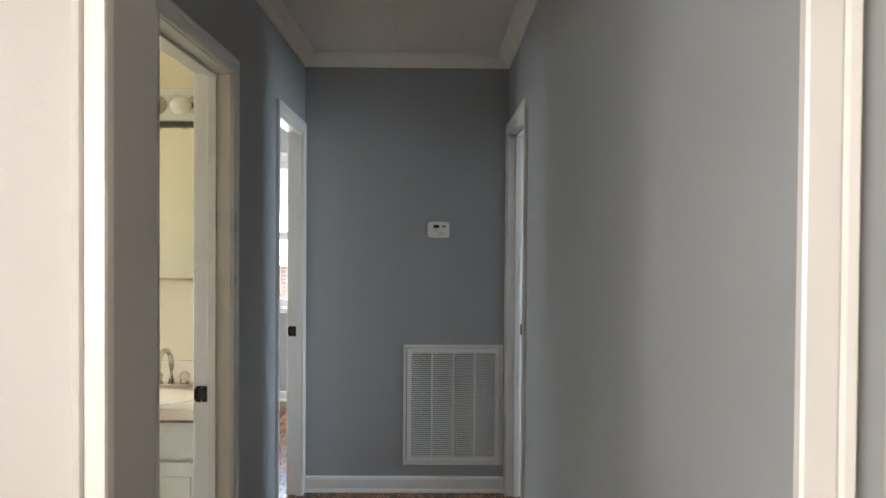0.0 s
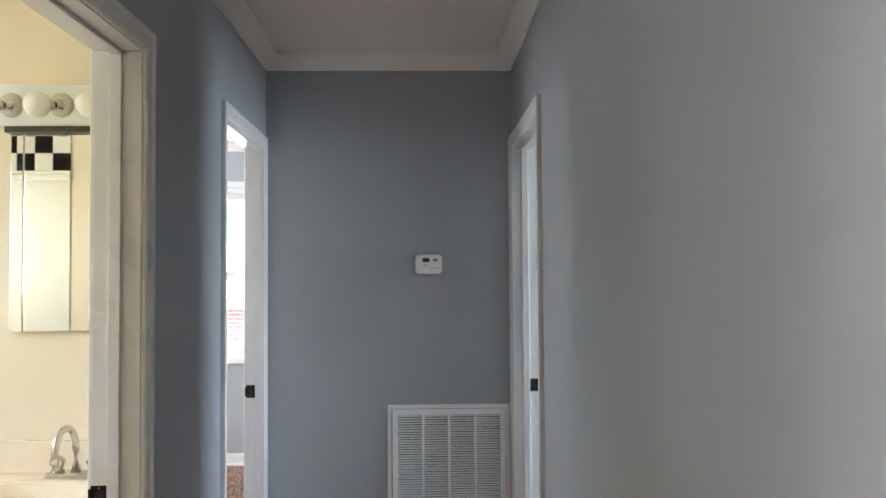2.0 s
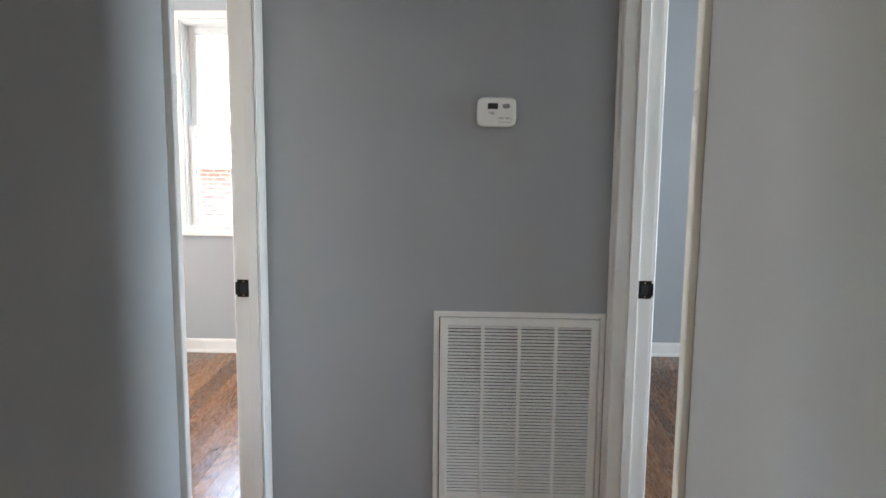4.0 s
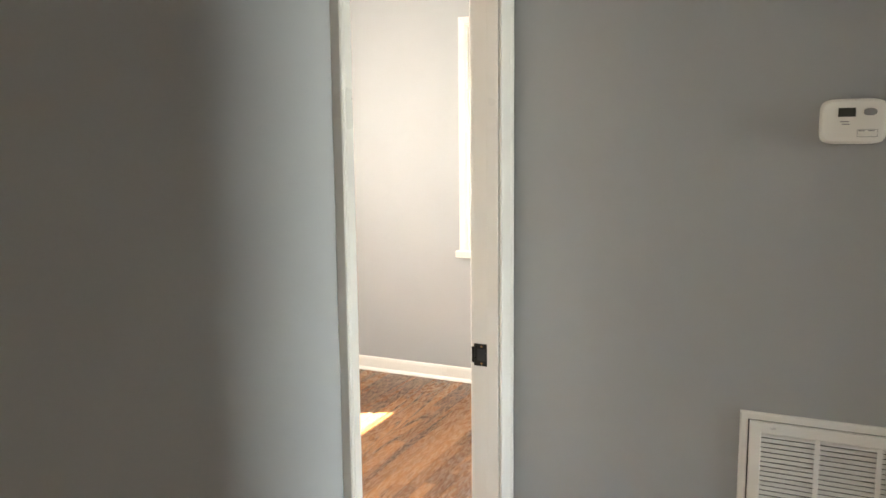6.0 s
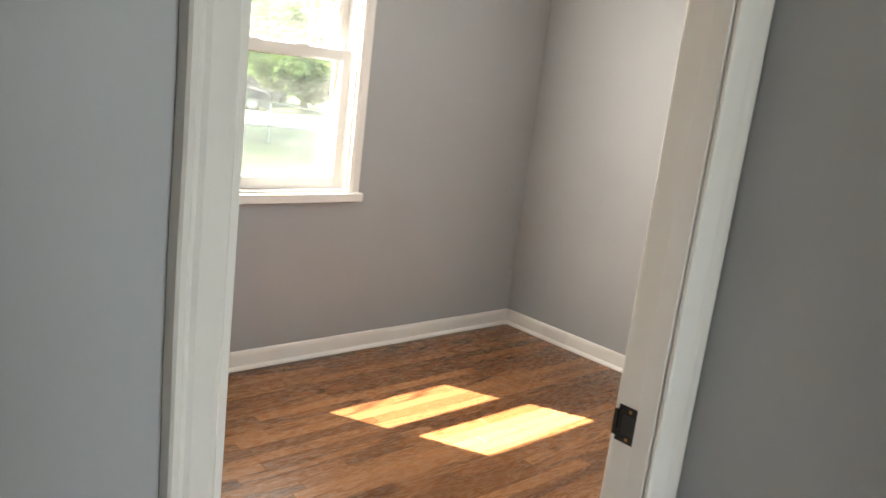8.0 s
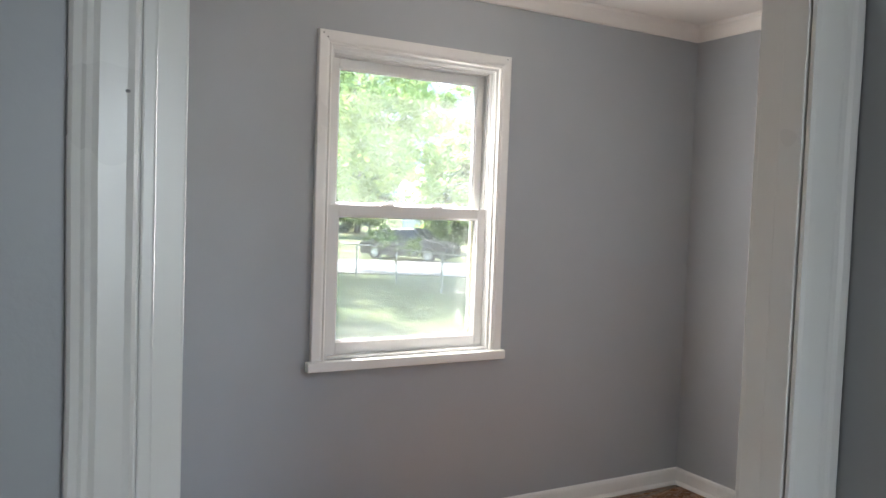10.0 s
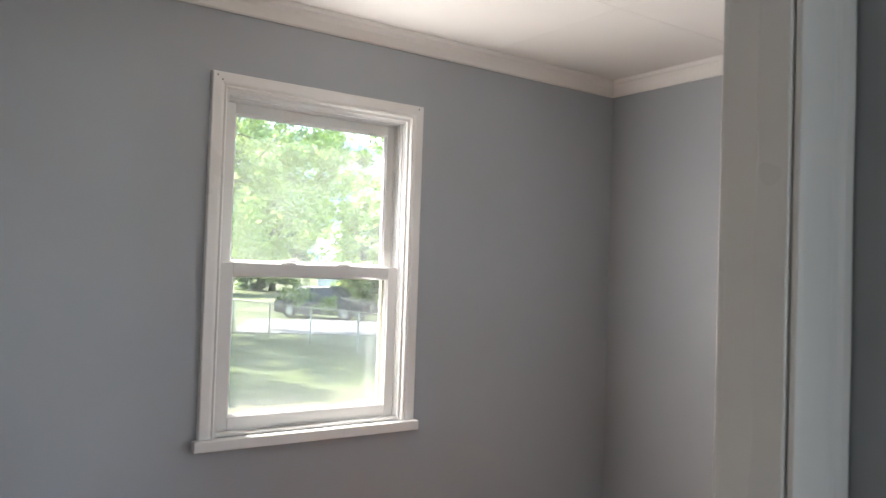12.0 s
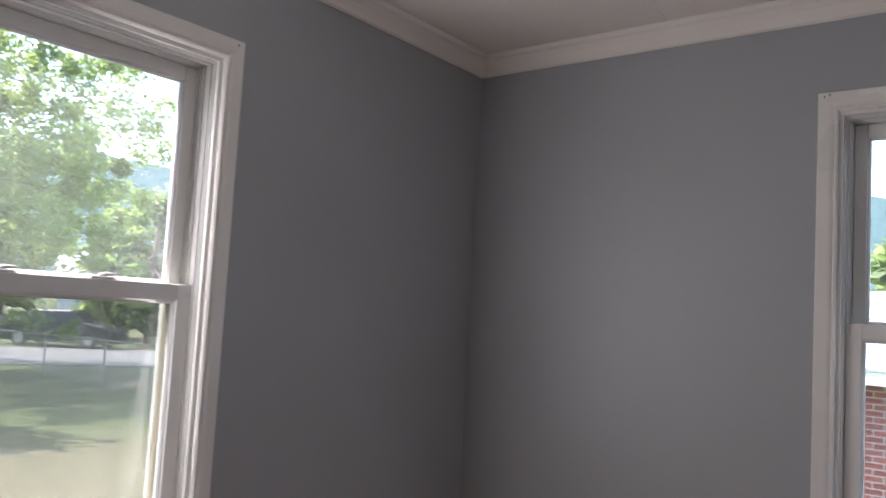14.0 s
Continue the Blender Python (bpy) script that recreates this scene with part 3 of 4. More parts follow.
# ---- hall things ----
def return_grille():
    x0, x1, z0, z1 = 0.553, 1.112, 0.152, 0.828
    y = END
    e = empty("return_air_grille", (x0, y, z0), "white enamelled steel return-air grille set in the wall", "vent")

    def A(bm):
        bmesh.ops.transform(bm, matrix=Matrix.Translation((-x0, -y, -z0)), verts=bm.verts)
        return bm
    rim = [(0.0, 0.0), (0.0, 0.006), (0.004, 0.009), (0.016, 0.009), (0.018, 0.004), (0.018, 0.0)]
    part("frame", A(sweep([(x0, z0), (x0, z1), (x1, z1), (x1, z0)], [(-u, v) for u, v in rim], lambda a, z, v: (a, y - v, z), closed=True)), GRILLE, e)
    # flat near-black sheet on the wall, painting the shade behind the slats
    part("duct_shade", A(boxm(x0 + 0.018, x1 - 0.018, y - 0.0032, y - 0.0012, z0 + 0.018, z1 - 0.018)), SHADOW_GAP, e, "near-black sheet painted as the shade behind the louvres")
    a0, a1, c0, c1 = x0 + 0.0208, x1 - 0.0194, z0 + 0.0205, z1 - 0.0194
    door = part("filter_door", A(sweep([(a0, c0), (a0, c1), (a1, c1), (a1, c0)], [(0, 0.003), (0, 0.010), (-0.002, 0.012), (-0.024, 0.012), (-0.026, 0.010), (-0.026, 0.003)], lambda a, z, v: (a, y - v, z), closed=True)), GRILLE, e)
    b0, b1, h0, h1 = a0 + 0.026, a1 - 0.026, c0 + 0.026, c1 - 0.026
    cols = 4
    bar = 0.011
    cw = (b1 - b0 - bar * (cols - 1)) / cols
    for i in range(1, cols):
        xa = b0 + i * cw + (i - 1) * bar
        part("mullion", A(boxm(xa, xa + bar, y - 0.0118, y - 0.004, h0, h1, bevel=0.001)), GRILLE, door)
    rows = 52
    pitch = (h1 - h0) / rows
    bm = bmesh.new()
    vs = [bm.verts.new((q, w, z)) for q in (0, cw) for w, z in ((-0.0112, -0.0031), (-0.0045, 0.0026), (-0.0036, 0.0018), (-0.0106, -0.0044))]
    for q in ((0, 1, 5, 4), (1, 2, 6, 5), (2, 3, 7, 6), (3, 0, 4, 7)):
        bm.faces.new([vs[i] for i in q])
    bm.faces.new(vs[:4][::-1])
    bm.faces.new(vs[4:])
    bmesh.ops.recalc_face_normals(bm, faces=bm.faces)
    first = part("slat", bm, GRILLE, door)
    k = 0
    for i in range(cols):
        for j in range(rows):
            m = Matrix.Translation((b0 + i * (cw + bar) - x0, 0, h0 + (j + 0.62) * pitch - z0))
            if k == 0:
                first.matrix_basis = m
            else:
                share("slat", first, door, m)
            k += 1
    for f in (0.12, 0.78):
        part("latch", A(boxm(a0 + (a1 - a0) * f, a0 + (a1 - a0) * f + 0.045, y - 0.0135, y - 0.010, c0 + 0.002, c0 + 0.007, bevel=0.001)), GRILLE, door)
    bm = bmesh.new()
    ball(bm, (a0 + 0.05, y - 0.0115, c1 - 0.012), 0.006, 10, 6, 0.5)
    part("screw", A(bm), GRILLE, e)
    return e


def thermostat():
    x0, x1, z0, z1 = 0.682, 0.805, 1.424, 1.515
    y = END
    e = empty("thermostat", (x0, y, z0), "cream plastic thermostat with small grey display", "thermostat")

    def A(bm):
        bmesh.ops.transform(bm, matrix=Matrix.Translation((-x0, -y, -z0)), verts=bm.verts)
        return bm

    def rounded(xa, xb, za, zb, r, prof):
        bm = bmesh.new()
        rings = []
        hx, hz, k = (xb - xa) / 2, (zb - za) / 2, 2 * min(xb - xa, zb - za) / (4 * r) + 1.5
        for inset, out in prof:
            ring = []
            for q in range(56):
                t = 2 * math.pi * q / 56
                c, d = math.cos(t), math.sin(t)
                m = (abs(c) ** k + abs(d) ** k) ** (-1 / k)
                ring.append(bm.verts.new(((xa + xb) / 2 + (hx - inset) * m * c, y - out, (za + zb) / 2 + (hz - inset) * m * d)))
            rings.append(ring)
        n = len(rings[0])
        for p, q in zip(rings, rings[1:]):
            for i in range(n):
                bm.faces.new((p[i], p[(i + 1) % n], q[(i + 1) % n], q[i]))
        bm.faces.new(rings[-1])
        bmesh.ops.recalc_face_normals(bm, faces=bm.faces)
        return bm
    part("body", A(rounded(x0, x1, z0, z1, 0.011, [(0.002, 0.0), (0.0, 0.004), (0.0, 0.022), (0.002, 0.026), (0.006, 0.028)])), PLASTIC, e)
    part("print", A(sweep([(x0 + 0.070, z0 + 0.014), (x0 + 0.107, z0 + 0.014), (x0 + 0.107, z0 + 0.0295), (x0 + 0.070, z0 + 0.0295)], [(0, 0.0272), (0, 0.0284), (0.0009, 0.0284), (0.0009, 0.0272)], lambda a, z, v: (a, y - v, z), closed=True)), INK, e)
    part("display", A(boxm(x0 + 0.034, x0 + 0.066, y - 0.0288, y - 0.0272, z1 - 0.036, z1 - 0.018, bevel=0.0006)), LCD, e, "small dark grey display")
    bm = rounded(x1 - 0.043, x1 - 0.019, z1 - 0.034, z1 - 0.020, 0.0068, [(0, 0.027), (0, 0.0285), (0.001, 0.029)])
    part("button_pad", A(bm), INK, e, "dark oval rocker button")
    for i, (dx, dz, w) in enumerate(((0.038, -0.047, 0.016), (0.042, -0.052, 0.014))):
        part("print", A(boxm(x0 + dx, x0 + dx + w, y - 0.0284, y - 0.0272, z1 + dz, z1 + dz + 0.0022)), INK, e)
    for dx in (0.073, 0.091):
        part("switch", A(boxm(x0 + dx, x0 + dx + 0.011, y - 0.0305, y - 0.0272, z0 + 0.017, z0 + 0.023, bevel=0.0012)), PLASTIC, e)
        part("print", A(boxm(x0 + dx - 0.001, x0 + dx + 0.010, y - 0.0284, y - 0.0272, z0 + 0.0255, z0 + 0.0275)), INK, e)
    return e


return_grille()
thermostat()

# ---- bathroom ----
WHITE_TILE = paint("white_glazed_tile", (0.80, 0.77, 0.64), rough=0.4, vary=0.02, grain=20, relief=0.05)
BLACK_TILE = paint("black_glazed_tile", (0.012, 0.012, 0.012), rough=0.12, vary=0.1, grain=20, relief=0.05)
CABINET = paint("white_cabinet_paint", (0.80, 0.80, 0.74), rough=0.32, vary=0.02)
BASIN = paint("cultured_marble", (0.82, 0.72, 0.55), rough=0.18, vary=0.03, grain=12, relief=0.02)
BULB = paint("frosted_globe", (0.85, 0.83, 0.76), rough=0.25, vary=0.01)
ROSETTE = paint("worn_rosette", (0.55, 0.52, 0.42), rough=0.25, vary=0.06)
DARKBAR = plain("dark_bronze", (0.05, 0.045, 0.02), 0.4)
NB = TY1                                            # wall behind the basin


def medicine_cabinet():
    x0, x1, z0, z1 = -0.605, -0.135, 1.249, 1.884
    e = empty("medicine_cabinet", ((x0 + x1) / 2, NB, z0), "mirrored medicine cabinet above the basin", "cabinet")
    m = Matrix.Translation((-(x0 + x1) / 2, -NB, -z0))

    def A(bm):
        bmesh.ops.transform(bm, matrix=m, verts=bm.verts)
        return bm
    part("body", A(boxm(x0 + 0.002, x1 - 0.002, NB - 0.018, NB, z0 + 0.002, z1, bevel=0.001)), CABINET, e)
    part("mirror_door", A(boxm(x0, -0.5665, NB - 0.024, NB - 0.019, z0, z1, bevel=0.001)), MIRROR, e, "narrow mirror leaf")
    part("mirror_door", A(boxm(-0.5625, x1, NB - 0.024, NB - 0.019, z0, z1, bevel=0.001)), MIRROR, e, "wide mirror leaf")
    for cx in (-0.545, -0.44, -0.33):
        part("mirror_clip", A(boxm(cx - 0.012, cx + 0.012, NB - 0.027, NB - 0.0245, z1 - 0.009, z1 - 0.001, bevel=0.0008)), CHROME, e, "small chrome mirror clip")
    part("top_rail", A(boxm(x0 - 0.01, x1 + 0.01, NB - 0.05, NB, z1 + 0.0005, z1 + 0.021, bevel=0.002)), DARKBAR, e, "dark bronze rail over the mirror")


def light_bar():
    x0, x1, z0, z1 = -0.72, -0.10, 1.908, 2.048
    e = empty("vanity_light", ((x0 + x1) / 2, NB, z0), "cream vanity light bar with frosted globe bulbs", "light fixture")
    m = Matrix.Translation((-(x0 + x1) / 2, -NB, -z0))

    def A(bm):
        bmesh.ops.transform(bm, matrix=m, verts=bm.verts)
        return bm
    part("back_plate", A(boxm(x0, x1, NB - 0.022, NB, z0, z1, bevel=0.004)), CABINET, e)
    for x in (-0.607, -0.446, -0.285, -0.160):
        c, g = Vector((x, NB - 0.021, 1.977)), Vector((x - 0.035, NB - 0.112, 1.960))
        d = (g - c).normalized()
        part("rosette", A(tube(bmesh.new(), [c, c + Vector((0, -0.004, 0)), c + Vector((0, -0.010, 0)), c + Vector((0, -0.012, 0))], [0.040, 0.0395, 0.030, 0.018], 28)), ROSETTE, e, "round grey-cream rosette", smooth=True)
        part("lamp_holder", A(tube(bmesh.new(), [c + d * k for k in (0.008, 0.012, 0.013, 0.040, 0.041, 0.064)], [0.019, 0.019, 0.014, 0.014, 0.0165, 0.016], 18)), CHROME, e, "polished chrome lamp holder", smooth=True)
        part("globe", A(ball(bmesh.new(), g, 0.0405, 28, 18)), BULB, e, "frosted white globe", smooth=True)


def vanity():
    x0, x1, y0 = -0.72, -0.105, 2.50
    e = empty("vanity_cabinet", ((x0 + x1) / 2, NB, 0.004), "white painted vanity cabinet with two doors", "cabinet")
    m = Matrix.Translation((-(x0 + x1) / 2, -NB, -0.004))

    def A(bm):
        bmesh.ops.transform(bm, matrix=m, verts=bm.verts)
        return bm
    part("body", A(boxm(x0, x1, y0 + 0.02, NB, 0.09, 0.758, bevel=0.002)), CABINET, e)
    part("toe_kick", A(boxm(x0 + 0.01, x1 - 0.01, y0 + 0.07, NB, 0.004, 0.0895)), CABINET, e)
    xm = (x0 + x1) / 2
    for a, b in ((x0 + 0.01, xm - 0.004), (xm + 0.004, x1 - 0.01)):
        d = part("door", A(boxm(a, b, y0, y0 + 0.0195, 0.12, 0.60, bevel=0.003)), CABINET, e)
        part("panel", A(boxm(a + 0.05, b - 0.05, y0 - 0.005, y0 + 0.0, 0.17, 0.55, bevel=0.004)), CABINET, d)
    part("drawer_front", A(boxm(x0 + 0.01, x1 - 0.01, y0, y0 + 0.0195, 0.615, 0.748, bevel=0.003)), CABINET, e)
    # basin top with hollow and backsplash
    t = empty("basin_top", (xm, NB, 0.7585), "cream cultured-marble basin top with backsplash", "sink")
    m2 = Matrix.Translation((-xm, -NB, -0.7585))
    bm = bmesh.new()
    nx, ny = 36, 26
    grid = []
    for i in range(nx + 1):
        for j in range(ny + 1):
            x, y = x0 - 0.012 + (x1 - x0 + 0.012) * i / nx, y0 - 0.015 + (NB - y0 + 0.014) * j / ny
            r = math.hypot((x - xm) / 0.215, (y - (y0 + 0.19)) / 0.15)
            z = 0.80 - 0.12 * max(0.0, 1 - r * r) ** 0.7 + 0.004 * math.exp(-((r - 1.08) / 0.05) ** 2)
            grid.append(bm.verts.new((x, y, z)))
    for i in range(nx):
        for j in range(ny):
            a = i * (ny + 1) + j
            bm.faces.new((grid[a], grid[a + ny + 1], grid[a + ny + 2], grid[a + 1]))
    bmesh.ops.transform(bm, matrix=m2, verts=bm.verts)
    part("basin", bm, BASIN, t, smooth=True)
    for q in ((x0 - 0.012, x1, y0 - 0.016, y0 - 0.0005, 0.759, 0.80), (x0 - 0.012, x0 - 0.001, y0, NB, 0.759, 0.80), (x0 - 0.012, x1, NB - 0.02, NB - 0.001, 0.8005, 0.90)):
        bm = boxm(*q, bevel=0.003)
        bmesh.ops.transform(bm, matrix=m2, verts=bm.verts)
        part("edge" if q[5] < 0.85 else "backsplash", bm, BASIN, t)
    # faucet
    fx, fy, fz = -0.366, 2.89, 0.8005
    f = empty("faucet", (fx, fy, fz), "chrome two-handle faucet with high arched spout", "faucet")
    part("base_plate", boxm(-0.085, 0.085, -0.026, 0.026, 0, 0.018, bevel=0.007), CHROME, f, smooth=True)
    arc = [(0, 0, 0.015), (0, 0, 0.09)] + [(0, -0.055 + 0.055 * math.cos(t), 0.09 + 0.07 * math.sin(t)) for t in [radians(18 * k) for k in range(1, 10)]] + [(0, -0.111, 0.085), (0, -0.114, 0.062)]
    part("spout", tube(bmesh.new(), [(p[1] * 0.20, p[1] * 0.85, p[2]) for p in arc], [0.016, 0.0115] + [0.0105] * 9 + [0.011, 0.0125], 14), CHROME, f, smooth=True)
    for s in (-1, 1):
        k = part("handle", tube(bmesh.new(), [(0.055 * s, 0, 0.016), (0.055 * s, 0, 0.03), (0.055 * s, 0, 0.05), (0.055 * s, 0, 0.062)], [0.021, 0.016, 0.023, 0.014], 14), CHROME, f, smooth=True)
        part("cap", ball(bmesh.new(), (0.055 * s, 0, 0.062), 0.012, 12, 8, 0.5), CHROME, k, smooth=True)


def shower_wall():
    e = empty("shower_tile_wall", (TX0, TY0, 0.0), "white tiled shower wall with black and white checker border", "tile wall")
    xa = -1.15

    def A(bm):
        bmesh.ops.transform(bm, matrix=Matrix.Translation((-TX0, -TY0, 0)), verts=bm.verts)
        return bm
    part("panel", A(boxm(TX0, xa, TY0, TY0 + 0.008, 0.01, 1.935, bevel=0.001)), WHITE_TILE, e)
    part("ledge", A(sweep([(TX0, 1.935), (xa, 1.935)], [(0, 0), (0, 0.012), (0.012, 0.02), (0.028, 0.02), (0.036, 0.012), (0.05, 0.012), (0.05, 0.0)], lambda a, z, v: (a, TY0 + v, z))), WHITE_TILE, e, "white moulded ledge")
    step = 0.094
    n = int((xa - TX0) / step)
    for j in range(3):
        for i in range(n + 1):
            x1 = xa - i * step
            bm = boxm(max(TX0 + 0.001, x1 - step + 0.002), x1, TY0, TY0 + 0.009, 1.9875 + j * step, 1.9875 + (j + 1) * step - 0.002, bevel=0.0012)
            part("tile", A(bm), BLACK_TILE if (i + j) % 2 == 0 else WHITE_TILE, e)


medicine_cabinet()
light_bar()
vanity()
shower_wall()

# ---- outdoors ----
GZ = -0.95


def ground_material():
    m, nt, b = mat_base("lawn")
    pos = coords(nt)
    big, mid, fine = noise_node(nt, pos, 0.22, 4), noise_node(nt, pos, 1.7, 5), noise_node(nt, pos, 60, 3)
    c1 = mix_color(nt, ramp(nt, mid.outputs[0], 0.35, 0.65), (0.08, 0.115, 0.035), (0.135, 0.16, 0.055))
    c2 = mix_color(nt, ramp(nt, big.outputs[0], 0.52, 0.62), c1, (0.2, 0.18, 0.10))
    away = nt.nodes.new("ShaderNodeVectorMath")          # worn dry grass near the house
    away.operation = "DISTANCE"
    nt.links.new(pos, away.inputs[0])
    away.inputs[1].default_value = (-9.0, 8.0, -0.95)
    bare = nt.nodes.new("ShaderNodeMath")
    bare.operation = "MULTIPLY_ADD"
    bare.inputs[1].default_value = 5.0
    nt.links.new(mid.outputs[0], bare.inputs[0])
    nt.links.new(away.outputs["Value"], bare.inputs[2])
    c2 = mix_color(nt, ramp(nt, bare.outputs[0], 5.2, 8.4, 0.85, 0.0), c2, (0.24, 0.205, 0.115))
    nt.links.new(mix_color(nt, ramp(nt, fine.outputs[0], 0.3, 0.7, 0.0, 0.35), c2, (0.03, 0.045, 0.012)), b.inputs["Base Color"])
    b.inputs["Roughness"].default_value = 0.9
    bump(nt, b, fine.outputs[0], 0.8, 0.03)
    return m


bm = bmesh.new()
bmesh.ops.create_grid(bm, x_segments=120, y_segments=120, size=600)
for v in bm.verts:
    r = math.hypot(v.co.x, v.co.y)
    v.co.z = GZ + (0 if r < 60 else 0.004 * (r - 60))
structure("ground", bm, ground_material(), "patchy lawn with dry and shaded grass", "ground")
ASPHALT = paint("pale_asphalt", (0.2, 0.195, 0.19), rough=0.9, vary=0.1, grain=40, relief=0.5)
bm = boxm(-3.6, 3.6, -34, 3.2, GZ - 0.05, GZ + 0.03)
bmesh.ops.transform(bm, matrix=Matrix.Translation((-27.4, 17.4, 0)) @ Matrix.Rotation(radians(153), 4, "Z"), verts=bm.verts)
structure("road", bm, ASPHALT, "sunlit pale asphalt road", "road")

BARK = plain("bark", (0.15, 0.125, 0.095), 0.9)
LEAF = foliage("green_leaves", (0.10, 0.155, 0.06), (0.18, 0.25, 0.105))
LEAF_FAR = foliage("far_leaves", (0.035, 0.075, 0.03), (0.07, 0.12, 0.045))


def leaf_cloud(blobs, count, size, rng, fill=0.55):
    vs, fs = [], []
    for n in range(count):
        c, r = blobs[rng.randrange(len(blobs))]
        d = Vector((rng.gauss(0, 1), rng.gauss(0, 1), rng.gauss(0, 1))).normalized() * r * (fill + (1 - fill) * rng.random()) * (0.75 + 0.5 * noise.noise(Vector((n * 0.37, n * 0.11, r))))
        p = Vector(c) + Vector((d.x, d.y, d.z * 0.8))
        u = Vector((rng.gauss(0, 1), rng.gauss(0, 1), rng.gauss(0, 0.6))).normalized()
        w = u.cross(Vector((rng.gauss(0, 1), rng.gauss(0, 1), rng.gauss(0, 1)))).normalized()
        s = size * (0.6 + 0.8 * rng.random())
        k = len(vs)
        vs += [p - u * s, p + w * s * 0.45, p + u * s, p - w * s * 0.45]
        fs.append((k, k + 1, k + 2, k + 3))
    return vs, fs


def tree(name, at, height, spread, count, size, seed, label, leaf, trunk_r=0.22, low=0.35, limbs=24, twigs=0):
    rng = random.Random(seed)
    e = empty(name, at, label, "tree")
    bm = tube(bmesh.new(), [(0, 0, -0.3), (0.05, 0.02, height * 0.2), (-0.05, 0.1, height * 0.42), (0.1, 0.0, height * 0.75)], [trunk_r * 1.25, trunk_r, trunk_r * 0.8, trunk_r * 0.25], 12)
    blobs = []
    for i in range(limbs):
        a = rng.random() * 6.283
        z = height * (low + (0.95 - low) * rng.random())
        rr = spread * (0.25 + 0.6 * rng.random()) * (1.15 - abs(z / height - 0.55))
        p = Vector((math.cos(a) * rr, math.sin(a) * rr, z))
        blobs.append((p, spread * (0.22 + 0.2 * rng.random()) * (24 / limbs) ** 0.4))
        for _ in range(twigs):
            blobs.append((p + Vector((rng.gauss(0, 1), rng.gauss(0, 1), rng.gauss(0, 0.8))) * blobs[i * (twigs + 1)][1] * 0.9, blobs[i * (twigs + 1)][1] * 0.5))
        start = Vector((0, 0.05, height * (0.25 + 0.35 * rng.random())))
        mid = start.lerp(p, 0.5) + Vector((rng.gauss(0, 0.2), rng.gauss(0, 0.2), 0.25))
        k = (24 / limbs) ** 0.6
        tube(bm, [start, mid, p], [trunk_r * 0.24 * k, trunk_r * 0.12 * k, trunk_r * 0.03], 6)
    part("trunk", bm, BARK, e, smooth=True)
    me = bpy.data.meshes.new("crown")
    vs, fs = leaf_cloud(blobs, count, size, rng)
    me.from_pydata(vs, [], fs)
    me.materials.append(leaf)
    c = new("crown", me)
    c.parent = e
    return e


tree("tree", (-24.3, 11.8, GZ), 11.5, 6.2, 75000, 0.09, 3, "broad leafy green shade tree beyond the lawn", LEAF, 0.21, 0.19, 90, 4)
# added beside the view so that its crown shades the lawn
tree("tree", (-19.5, 3.6, GZ), 10.0, 4.2, 7000, 0.2, 5, "tall leafy green tree, out of view, added to shade the lawn", LEAF, 0.3, 0.35)
tree("tree", (-37.5, 24.5, GZ), 6.5, 3.0, 9000, 0.2, 8, "small bright green tree beside the road", LEAF, 0.16, 0.12)
tree("tree", (-33.0, 24.0, GZ), 7.5, 3.0, 9000, 0.22, 9, "dark green tree beside the road", LEAF_FAR, 0.2, 0.1)
tree("tree", (-2.6, 33.0, GZ), 5.0, 3.2, 8000, 0.3, 12, "green tree behind the brick house", LEAF, 0.3, 0.2)
rng = random.Random(11)
for i in range(9):
    tree("tree", (-58 - 10 * rng.random(), 4 + i * 9 + rng.random() * 4, GZ), 7 + 4 * rng.random(), 5, 4500, 0.45, 20 + i, "distant green roadside tree", LEAF_FAR, 0.3, 0.1)


def hill():
    bm = bmesh.new()
    n = 80
    rows = []
    for k, (d, zf) in enumerate(((260, 0.0), (300, 0.55), (360, 1.0), (430, 0.9))):
        row = []
        for i in range(n + 1):
            a = radians(95 + 170 * i / n)
            h = 58 + 16 * noise.noise(Vector((i * 0.12, 3.1, 0))) + 5 * noise.noise(Vector((i * 0.7, 1.0, k)))
            row.append(bm.verts.new((math.cos(a) * d, math.sin(a) * d, GZ + zf * h + (0 if k else -2))))
        rows.append(row)
    for a, b in zip(rows, rows[1:]):
        for i in range(n):
            bm.faces.new((a[i], a[i + 1], b[i + 1], b[i]))
    m, nt, b = mat_base("haze_tinted_hill")
    f = noise_node(nt, coords(nt), 0.16, 6, 0.7)
    # the blue in both tones is aerial haze mixed into the base colour
    nt.links.new(mix_color(nt, ramp(nt, f.outputs[0], 0.35, 0.65), (0.045, 0.095, 0.095), (0.08, 0.14, 0.13)), b.inputs["Base Color"])
    b.inputs["Roughness"].default_value = 0.95
    bump(nt, b, f.outputs[0], 1.0, 3.0)
    return structure("backdrop", bm, m, "distant wooded hills, coloured blue-green for the haze of distance", "hills")


hill()
STEEL = metal("galvanized_steel", (0.45, 0.46, 0.46), 0.5)


